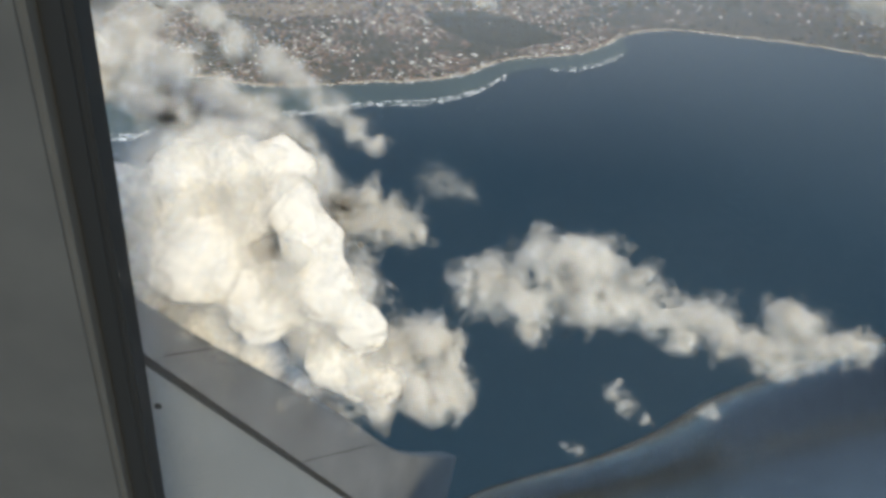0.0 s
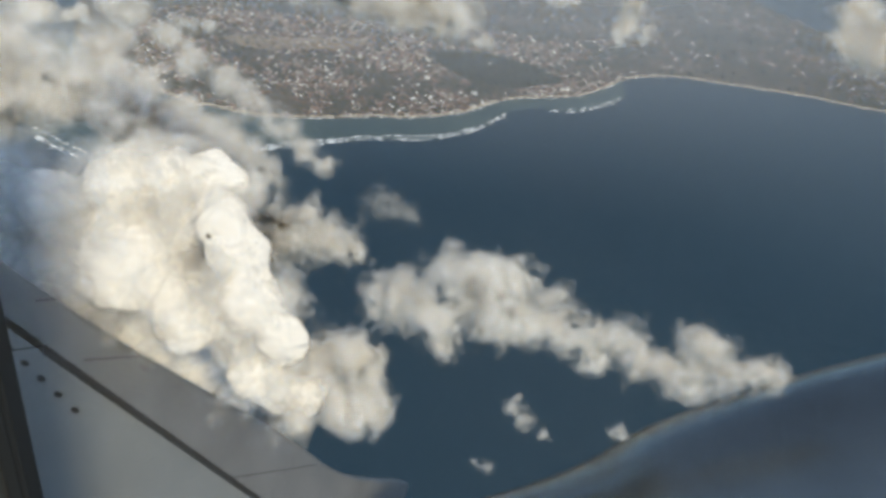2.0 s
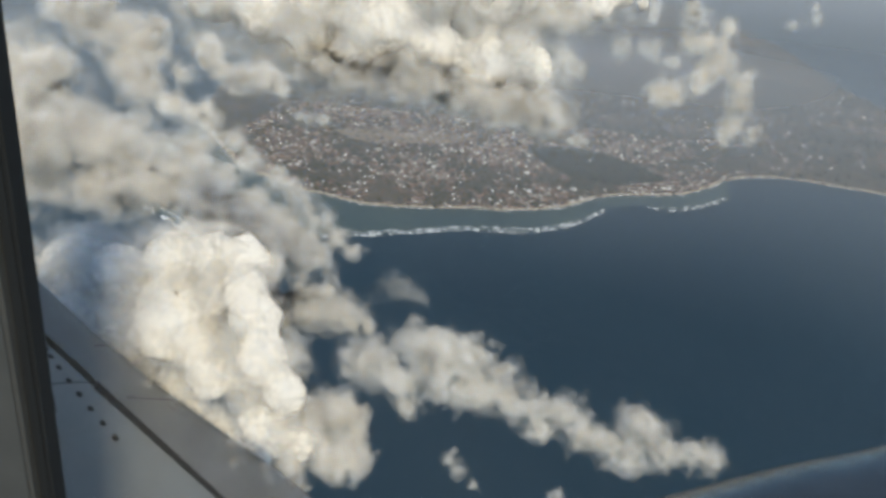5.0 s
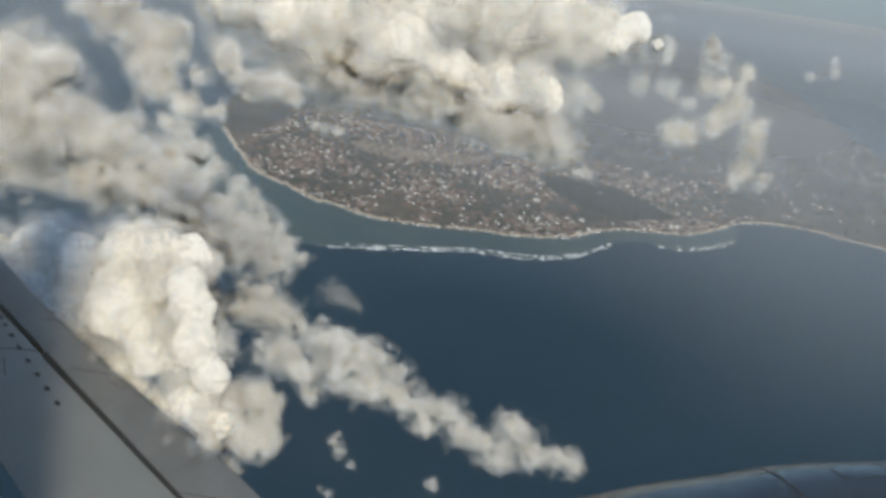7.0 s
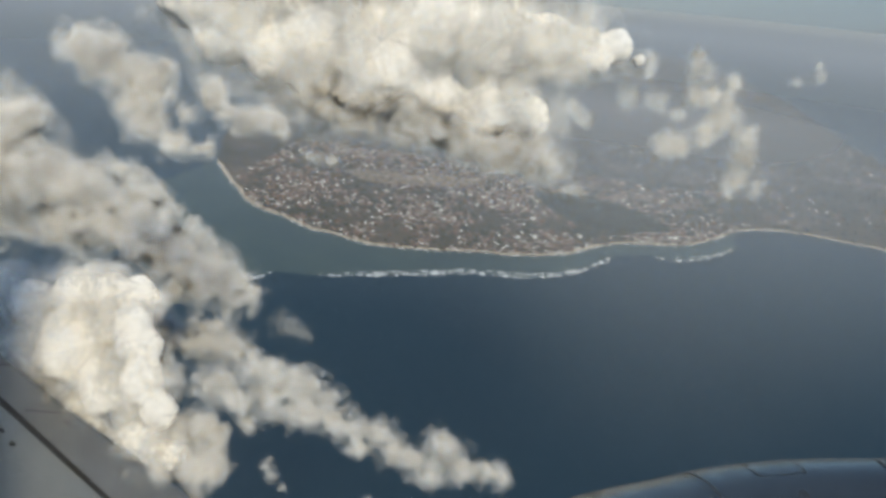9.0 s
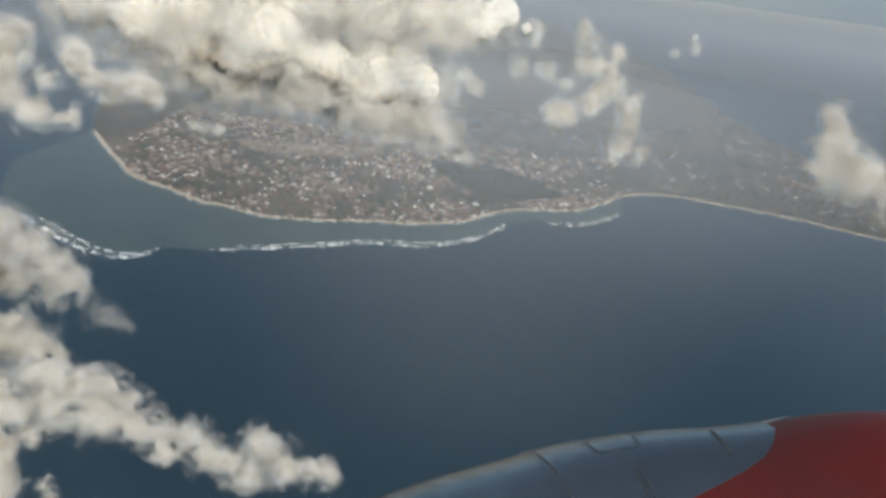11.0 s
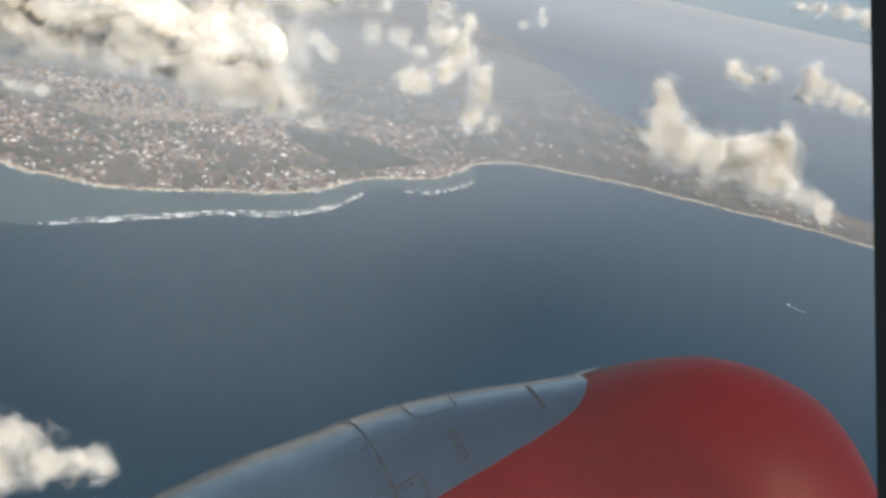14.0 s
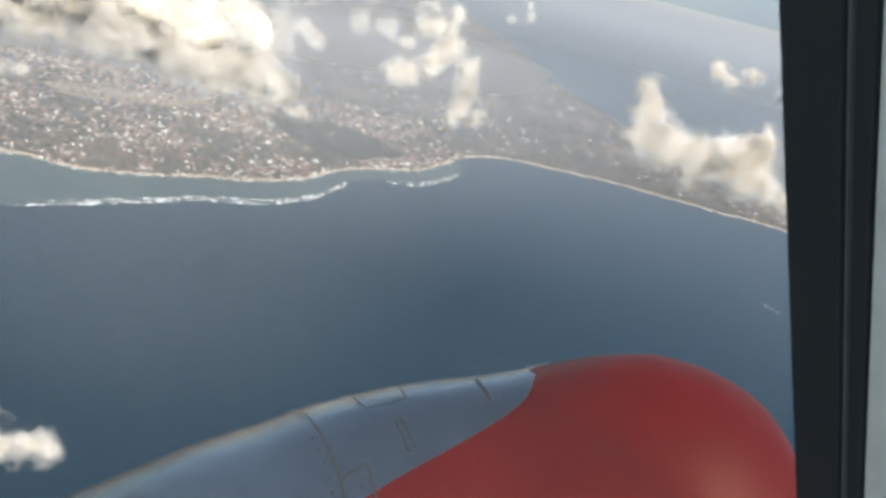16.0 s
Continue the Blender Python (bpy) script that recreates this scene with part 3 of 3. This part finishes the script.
cloud(WISP_A, "faint tiny distant cloud wisp", 17, 0, 0.08)
cloud(WISP_B, "thin white cloud wisp over the town", 18, 0, 0.1)

# Aircraft wing, in its own plane: u along the leading edge towards the root, v ahead of it, w out of the skin.
WO, WU, WV = Vector((-1.331, 1.929, -1.363)), Vector((0.347, 0.402, -0.848)), Vector((0.241, 0.835, 0.494))
WN = Vector((0.906, -0.376, 0.193))


def wing_point(u, v, w=0.0):
    return WO + WU * u + WV * v + WN * w


EDGE = np.array([tuple(q) for q in smooth_line([(-0.9, -0.02), (-0.4, 0.01), (0, 0.002), (0.4, -0.03), (0.9, -0.048), (1.5, -0.04), (2.2, -0.022), (2.8, -0.03), (3.15, -0.045), (3.5, -0.03), (4.0, 0.05), (4.8, 0.22)], 0.05)])


def le_v(u):
    """The leading edge's v at u: almost straight, then swept into the root fairing."""
    return float(np.interp(u, EDGE[:, 0], EDGE[:, 1]))


def make_wing():
    wing = tagged(new("aircraft_wing"), "grey painted airliner wing with dark slat gap and small fasteners", "wing")
    us = [-0.8 + 0.07 * i for i in range(79)]
    prof = [(-0.03, -0.28), (-0.012, -0.20), (0.0, -0.12), (0.0, -0.06), (-0.003, -0.03), (-0.009, -0.013), (-0.02, -0.003), (-0.034, 0.002)]

    def skin(name, rows, mat, label=""):
        verts = [wing_point(*q) for row in rows for q in row]
        n = len(rows[0])
        faces = [(i * n + j, i * n + j + 1, (i + 1) * n + j + 1, (i + 1) * n + j) for i in range(len(rows) - 1) for j in range(n - 1)]
        return put(name, verts, faces, mat, wing, label, smooth=True)

    def gap_v(u):
        return -0.235 - 0.105 * (u - 0.57)

    skin("slat", [[(u, le_v(u) + dv, w) for dv, w in prof] + [(u, le_v(u) * (1 - k) + (gap_v(u) + 0.016) * k, 0.008 + 0.006 * math.sin(k * 3.0)) for k in (0.35, 0.6, 0.8, 1.0)] for u in us], SLAT_MAT, "smooth grey leading-edge slat")
    skin("slat_gap", [[(u, gap_v(u) + 0.036, 0.007), (u, gap_v(u) + 0.012, -0.012), (u, gap_v(u) - 0.02, 0.009)] for u in us if u > 0.55], DARK_MAT, "dark gap behind the slat")
    skin("skin", [[(u, gap_v(u) - 0.014 - (0.35 + 0.2 * max(u, 0.0)) * k / 8, 0.004 + 0.006 * math.sin(k)) for k in range(9)] for u in us], WING_MAT)
    skin("underside", [[(u, le_v(u) - 0.02, -0.2), (u, le_v(u) - 0.3, -0.24), (u, gap_v(u) - 0.36 - 0.2 * max(u, 0.0), -0.03)] for u in us], WING_MAT)
    for a, b in (((0.57, -0.235), (0.326, -0.383)), ((0.787, -0.206), (1.066, -0.069)), ((2.092, -0.39), (2.95, -0.09)), ((0.44, -0.1), (0.523, -0.044)), ((0.43, -0.384), (0.507, -0.446))):
        d = Vector((b[0] - a[0], b[1] - a[1])).normalized() * 0.0025
        n = 8
        rows = []
        for i in range(n + 1):
            u, v = a[0] + (b[0] - a[0]) * i / n, a[1] + (b[1] - a[1]) * i / n
            rows.append([(u - d.y, v + d.x, 0.0165), (u + d.y, v - d.x, 0.0165)])
        skin("panel_seam", rows, DARK_MAT, "thin dark panel seam")
    for i in range(8):
        k = i / 7
        u, v = 0.254 + 0.625 * k ** 1.35, -0.234 - 0.164 * k ** 1.2
        bm = bmesh.new()
        bmesh.ops.create_cone(bm, cap_ends=True, segments=10, radius1=0.011 + 0.005 * k, radius2=0.008 + 0.004 * k, depth=0.008)
        f = part("fastener", bm, DARK_MAT, wing)
        m = Matrix((WU, WV, WN)).transposed().to_4x4()
        m.translation = wing_point(u, v, 0.016)
        f.matrix_world = m @ Matrix.Diagonal((1.5, 0.8, 1, 1))


make_wing()

# Engine nacelle: a turned body about its own axis.
NE, NR, ND, NF = Vector((2.684, -0.427, 0.465)), Vector((0.949, -0.22, 0.225)), Vector((0.099, -0.469, -0.877)), Vector((0.299, 0.855, -0.424))
NDEPTH, NPX = 3.8, 1221.7


def axis_y(x):
    return 1150 - 0.2 * (x - 100)


TOPLINE = [(-560, 1262), (-540, 1225), (-500, 1185), (-400, 1120), (-200, 1040), (-80, 975), (0, 915), (60, 879), (130, 846), (200, 815), (300, 773), (400, 738), (500, 700), (600, 673), (700, 653), (800, 640), (870, 628), (920, 614), (1000, 597), (1080, 590), (1130, 594), (1200, 615), (1270, 655), (1310, 700), (1340, 760), (1362, 830), (1372, 880)]


PROFILE = np.array([tuple(q) for q in smooth_line(TOPLINE, 4.0)])


def nacelle_radius(x):
    return max(6.0, (axis_y(x) - float(np.interp(x, PROFILE[:, 0], PROFILE[:, 1]))) * 0.97)


def nacelle_point(x, phi, lift=0.0):
    """x along the axis, phi from the crown towards the cabin."""
    d = NDEPTH - 0.05 * (x - 700) * NDEPTH / NPX
    s = d / NPX
    r = (nacelle_radius(x) + lift) * s
    ax = NE + NF * d + NR * ((x - 784 + 0.196 * nacelle_radius(x)) * s) + ND * ((axis_y(x) - 441) * s)
    up = (-ND - NR * 0.2).normalized()
    return ax + up * (r * math.cos(phi)) - NF * (r * math.sin(phi) * 0.6)


def make_nacelle():
    eng = tagged(new("engine_nacelle"), "red and silver jet engine nacelle beneath the wing", "jet engine")
    low = math.radians

    def bound(x):
        pts = [(500, 56), (605, 50), (729, 41), (786, 36), (835, 31), (870, 26), (890, 20), (900, 12)]
        for (xa, a), (xb, b) in zip(pts, pts[1:]):
            if xa <= x <= xb:
                return low(a + (b - a) * (x - xa) / (xb - xa))
        return low(12)

    def crown(x):
        return low(-110) if x < 760 else low(-110 + (x - 760) / 140 * 121)

    def patch(name, xs, f0, f1, mat, lift, label, n=28):
        verts, faces = [], []
        for x in xs:
            a, b = f0(x), f1(x)
            for j in range(n + 1):
                verts.append(nacelle_point(x, a + (b - a) * j / n, lift))
        for i in range(len(xs) - 1):
            for j in range(n):
                q = i * (n + 1) + j
                faces.append((q, q + n + 1, q + n + 2, q + 1))
        return put(name, verts, faces, mat, eng, label, smooth=True)

    xs = [600 + 20 * i for i in range(5)] + [700 + 10 * i for i in range(61)] + [1305 + 5 * i for i in range(14)]
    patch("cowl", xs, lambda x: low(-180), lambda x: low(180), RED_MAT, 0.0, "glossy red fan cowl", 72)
    ax = [-558, -552, -545, -535, -520] + [-500 + 25 * i for i in range(45)]
    patch("tail_fairing", ax, lambda x: low(-180), lambda x: low(180), SILVER_MAT, 3.9, "silver-grey tail fairing", 72)
    sx = [600 + 6 * i for i in range(51)]
    patch("sleeve", sx, crown, bound, SILVER_MAT, 4.0, "silver-grey aft sleeve with panel seams", 30)

    def strip(name, pts, wide, mat, lift):
        verts = []
        for i, (x, p) in enumerate(pts):
            xa, pa = pts[max(i - 1, 0)]
            xb, pb = pts[min(i + 1, len(pts) - 1)]
            r = nacelle_radius(x)
            d = Vector((xb - xa, (pb - pa) * r)).normalized()
            for s in (-1, 1):
                verts.append(nacelle_point(x - s * d.y * wide / 2, p + s * d.x * wide / 2 / r, lift))
        put(name, verts, [(2 * i, 2 * i + 1, 2 * i + 3, 2 * i + 2) for i in range(len(pts) - 1)], mat, eng)

    def arc(a, c, n=10):
        return [(a[0] + (c[0] - a[0]) * i / n, low(a[1] + (c[1] - a[1]) * i / n)) for i in range(n + 1)]

    def bent(*pts):
        fine = smooth_line(pts, 6.0)
        return [(q[0], low(q[1])) for q in fine]

    strip("seam", bent((440, -20), (462, -5), (503, 11), (537, 25), (557, 35), (569, 42), (578, 52), (586, 64), (590, 80)), 4.2, DARK_MAT, 5.5)
    strip("seam", bent((535, -20), (556, -5), (584, 6), (611, 17)), 3.2, DARK_MAT, 5.5)
    strip("seam", arc((611, 17), (682, 15)), 3.0, DARK_MAT, 5.5)
    strip("seam", bent((630, -14), (642, -6), (664, 5), (682, 15)), 2.6, DARK_MAT, 5.5)
    strip("slot", arc((800, 5), (822, 23)), 7.0, DARK_MAT, 5.5)
    strip("slot", arc((664, 27), (682, 39)), 3.0, DARK_MAT, 5.5)
    strip("slot", arc((673, 26), (692, 38)), 3.0, DARK_MAT, 5.5)
    for k in range(5):
        strip("rung", arc((664 + 4.5 * k, 27 + 3 * k), (673 + 4.7 * k, 26 + 3 * k), 2), 1.8, DARK_MAT, 5.5)
    strip("access_panel_seam", arc((571, 43), (614, 40)), 3.2, DARK_MAT, 5.5)
    strip("access_panel_seam", bent((614, 40), (620, 44), (624, 49), (628, 56)), 3.6, DARK_MAT, 5.5)
    for x, p in ((478, 6), (490, 10), (505, 15), (518, 20), (532, 26), (544, 32), (554, 37), (562, 43), (567, 47), (572, 54), (608, 43), (583, 45), (612, 47), (592, 51)):
        strip("rivet", arc((x - 11, p), (x - 5, p), 2), 5.5, DARK_MAT, 5.5)
    for k in range(26):
        x = 120 + 13.0 * k
        strip("rivet", arc((x, 13.5 - 0.08 * k), (x + 5, 13.5 - 0.08 * k), 2), 3.0, DARK_MAT, 5.5)
    patch("inlet_lip", [1338 + 4 * i for i in range(9)], lambda x: low(-180), lambda x: low(180), LIP_MAT, 2.5, "inlet lip with sunlight painted as orange-red", 48)
    patch("fairing_cap", [820 + 8 * i for i in range(15)], lambda x: low(-8 - 14 * math.sin((x - 820) / 112 * math.pi)), lambda x: low(-3 + 6 * math.sin((x - 820) / 112 * math.pi)), CAP_MAT, 2.5, "pale cream fairing with painted edge highlight at the tip of the sleeve", 6)
    strip("edge_line", bent((770, -14), (800, -8), (850, -7), (905, -3), (930, 4)), 2.2, DARK_MAT, 1.5)


make_nacelle()

# Cabin wall round the window.
def make_wall():
    wall = tagged(new("cabin_wall"), "cabin side wall, shade painted dark grey, with rubber window seal", "cabin wall", kind="structure")

    def slab(name, quad, y0, y1, mat, label=""):
        bm = bmesh.new()
        a = [bm.verts.new((x, y0, z)) for x, z in quad]
        b = [bm.verts.new((x, y1, z)) for x, z in quad]
        bm.faces.new(a)
        bm.faces.new(b[::-1])
        for i in range(4):
            bm.faces.new((a[i], b[i], b[(i + 1) % 4], a[(i + 1) % 4]))
        bmesh.ops.recalc_face_normals(bm, faces=bm.faces[:])
        bmesh.ops.bevel(bm, geom=bm.edges[:], offset=0.012, segments=3, affect="EDGES")
        return part(name, bm, mat, wall, label, smooth=False)

    def xl(z):
        return -0.556 + (z + 0.342) * 0.103

    def xr(z):
        return 3.86 - (z - 0.484) * 0.55

    def reveal(name, a, c, thick, mat, label):
        """The slanting window cheek from depth a to depth c behind the outer seal."""
        bm = bmesh.new()
        rows = []
        for z in (0.68, -2.7):
            row = []
            for d, w in ((a, 0.0), (c, 0.0), (c, thick), (a, thick)):
                row.append(bm.verts.new((xr(z) + 1.09 * d + w, 1.1 - d, z)))
            rows.append(row)
        top_row, low_row = rows
        bm.faces.new(top_row)
        bm.faces.new(low_row[::-1])
        for k in range(4):
            bm.faces.new((top_row[k], low_row[k], low_row[(k + 1) % 4], top_row[(k + 1) % 4]))
        bmesh.ops.recalc_face_normals(bm, faces=bm.faces[:])
        bmesh.ops.bevel(bm, geom=bm.edges[:], offset=0.008, segments=3, affect="EDGES")
        return part(name, bm, mat, wall, label)

    slab("window_seal", [(xl(1.2) - 0.055, 1.2), (xl(1.2), 1.2), (xl(-2.7), -2.7), (xl(-2.7) - 0.055, -2.7)], 1.05, 1.13, GASKET_MAT, "black rubber window seal")
    slab("panel", [(xl(1.2) - 0.4, 1.2), (xl(1.2) - 0.055, 1.2), (xl(-2.7) - 0.055, -2.7), (xl(-2.7) - 0.6, -2.7)], 1.02, 1.1, SHADE_GREY_MAT, "window surround panel with cabin shade painted dark grey")
    reveal("window_seal", -0.02, 0.085, 0.03, GASKET_MAT, "black rubber window seal")
    reveal("trim_strip", 0.085, 0.097, 0.035, SHADE_GREY_MAT, "narrow grey trim strip")
    reveal("trim_groove", 0.097, 0.135, 0.02, GASKET_MAT, "dark groove beside the trim")
    reveal("window_reveal", 0.135, 0.6, 0.025, PANEL_MAT, "beige-grey slanted window cheek")
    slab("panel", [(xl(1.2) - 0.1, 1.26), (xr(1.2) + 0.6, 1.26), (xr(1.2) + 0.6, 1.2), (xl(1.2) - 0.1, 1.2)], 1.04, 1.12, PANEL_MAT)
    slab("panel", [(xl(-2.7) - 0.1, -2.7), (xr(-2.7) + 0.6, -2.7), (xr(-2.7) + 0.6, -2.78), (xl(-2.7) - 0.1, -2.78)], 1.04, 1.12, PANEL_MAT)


make_wall()


# Window pane, faintly dusty, with veiling glare painted on as a pale patch.
def make_pane():
    m = bpy.data.materials.new("dust_and_glare_pane")
    m.use_nodes = True
    t = m.node_tree
    t.nodes.remove(t.nodes["Principled BSDF"])
    clear = t.nodes.new("ShaderNodeBsdfTransparent")
    dust = t.nodes.new("ShaderNodeMixShader")
    link(m, node(m, "ShaderNodeBsdfTranslucent", Color=(0.9, 0.9, 0.88, 1)).outputs[0], dust.inputs[1])
    link(m, node(m, "ShaderNodeBsdfDiffuse", Color=(0.9, 0.9, 0.88, 1)).outputs[0], dust.inputs[2])
    x = t.nodes.new("ShaderNodeMixShader")
    thin = ramp(m, noisy(m, 1.1, 4.0), (0.3, (0.016,) * 3), (0.7, (0.03,) * 3))
    # Veiling glare imitated by a pale round patch that fades outwards.
    glare = t.nodes.new("ShaderNodeVectorMath")
    glare.operation = "DISTANCE"
    link(m, coords(m), glare.inputs[0])
    glare.inputs[1].default_value = (2.45, 1.12, -0.1)
    spread = node(m, "ShaderNodeMapRange")
    spread.interpolation_type = "SMOOTHSTEP"
    for k, v in ((1, 0.1), (2, 1.0), (3, 0.07), (4, 0.0)):
        spread.inputs[k].default_value = v
    link(m, glare.outputs["Value"], spread.inputs[0])
    amount = t.nodes.new("ShaderNodeMath")
    link(m, thin, amount.inputs[0])
    link(m, spread.outputs[0], amount.inputs[1])
    link(m, amount.outputs[0], x.inputs[0])
    link(m, clear.outputs[0], x.inputs[1])
    link(m, dust.outputs[0], x.inputs[2])
    link(m, x.outputs[0], t.nodes["Material Output"].inputs[0])
    pane = put("window_pane", [(-2.0, 1.12, 1.2), (7.5, 1.12, 1.2), (7.5, 1.12, -2.7), (-2.0, 1.12, -2.7)], [(0, 1, 2, 3)], m)
    pane.visible_shadow = False
    bm = bmesh.new()
    bmesh.ops.create_circle(bm, cap_ends=True, segments=11, radius=0.007, matrix=Matrix.Translation((-0.14, 1.114, -0.82)) @ Matrix.Rotation(math.pi / 2, 4, "X"))
    for i, v in enumerate(bm.verts):
        v.co.x += 0.0025 * math.sin(2.3 * i)
        v.co.z += 0.002 * math.cos(1.7 * i)
    part("dirt_speck", bm, DIRT_MAT, pane, "small brownish dirt speck")
    return tagged(pane, "clear cabin window pane with faint dust and painted glare", "window pane", kind="structure")


make_pane()


# Sea and land haze painted on one flat sheet, more opaque with distance.
def make_haze():
    m = bpy.data.materials.new("haze")
    m.use_nodes = True
    t = m.node_tree
    t.nodes.remove(t.nodes["Principled BSDF"])
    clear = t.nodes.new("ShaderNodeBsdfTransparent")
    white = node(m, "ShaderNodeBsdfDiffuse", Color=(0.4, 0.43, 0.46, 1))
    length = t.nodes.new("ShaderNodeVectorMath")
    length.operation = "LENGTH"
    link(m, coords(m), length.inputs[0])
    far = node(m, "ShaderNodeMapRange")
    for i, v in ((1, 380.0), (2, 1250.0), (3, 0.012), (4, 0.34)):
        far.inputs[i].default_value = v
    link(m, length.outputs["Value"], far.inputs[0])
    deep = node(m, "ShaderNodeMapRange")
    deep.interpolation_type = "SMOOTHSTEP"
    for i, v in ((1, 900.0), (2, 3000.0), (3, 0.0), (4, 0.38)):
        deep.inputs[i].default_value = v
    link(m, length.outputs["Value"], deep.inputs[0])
    # Extra haze painted over the town, thinning outwards.
    land_haze = t.nodes.new("ShaderNodeVectorMath")
    land_haze.operation = "DISTANCE"
    link(m, coords(m), land_haze.inputs[0])
    land_haze.inputs[1].default_value = (60, 950, 0)
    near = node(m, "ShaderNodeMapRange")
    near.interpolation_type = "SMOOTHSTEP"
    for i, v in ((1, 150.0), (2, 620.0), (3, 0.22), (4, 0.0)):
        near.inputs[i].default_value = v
    link(m, land_haze.outputs["Value"], near.inputs[0])
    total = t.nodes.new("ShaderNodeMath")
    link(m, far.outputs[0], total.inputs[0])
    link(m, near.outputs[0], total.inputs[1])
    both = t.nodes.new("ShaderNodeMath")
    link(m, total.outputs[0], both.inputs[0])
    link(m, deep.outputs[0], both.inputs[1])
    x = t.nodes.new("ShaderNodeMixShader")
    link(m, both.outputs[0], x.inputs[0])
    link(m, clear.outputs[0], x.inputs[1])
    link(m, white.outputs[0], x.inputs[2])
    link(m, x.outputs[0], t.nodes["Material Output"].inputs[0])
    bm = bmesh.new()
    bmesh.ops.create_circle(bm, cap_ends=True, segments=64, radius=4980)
    haze = part("haze_sheet", bm, m)
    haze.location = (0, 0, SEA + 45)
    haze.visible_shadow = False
    return tagged(haze, "flat pale sheet painted as distance haze over the sea", "haze", kind="stuff")


make_haze()


# Sky and horizon haze painted on an added ring, pale below, bluer above.
def make_backdrop():
    m = material("painted_sky_haze", (0.2, 0.27, 0.3), 1.0)
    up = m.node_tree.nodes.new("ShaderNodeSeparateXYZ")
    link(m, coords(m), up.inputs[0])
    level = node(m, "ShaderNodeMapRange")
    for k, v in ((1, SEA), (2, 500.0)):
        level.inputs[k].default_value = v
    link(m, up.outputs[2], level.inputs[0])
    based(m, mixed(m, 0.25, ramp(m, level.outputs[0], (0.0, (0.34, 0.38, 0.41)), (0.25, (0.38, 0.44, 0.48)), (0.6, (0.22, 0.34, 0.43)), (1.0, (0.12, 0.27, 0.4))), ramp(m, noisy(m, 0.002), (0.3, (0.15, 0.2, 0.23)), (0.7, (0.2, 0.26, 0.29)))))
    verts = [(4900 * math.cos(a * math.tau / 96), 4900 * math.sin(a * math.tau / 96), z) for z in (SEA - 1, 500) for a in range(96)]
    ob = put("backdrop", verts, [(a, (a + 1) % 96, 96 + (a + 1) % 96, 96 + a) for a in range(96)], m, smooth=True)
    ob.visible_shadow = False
    return tagged(ob, "painted pale blue-grey sky and haze ring along the horizon", "haze bank", kind="structure")


make_backdrop()
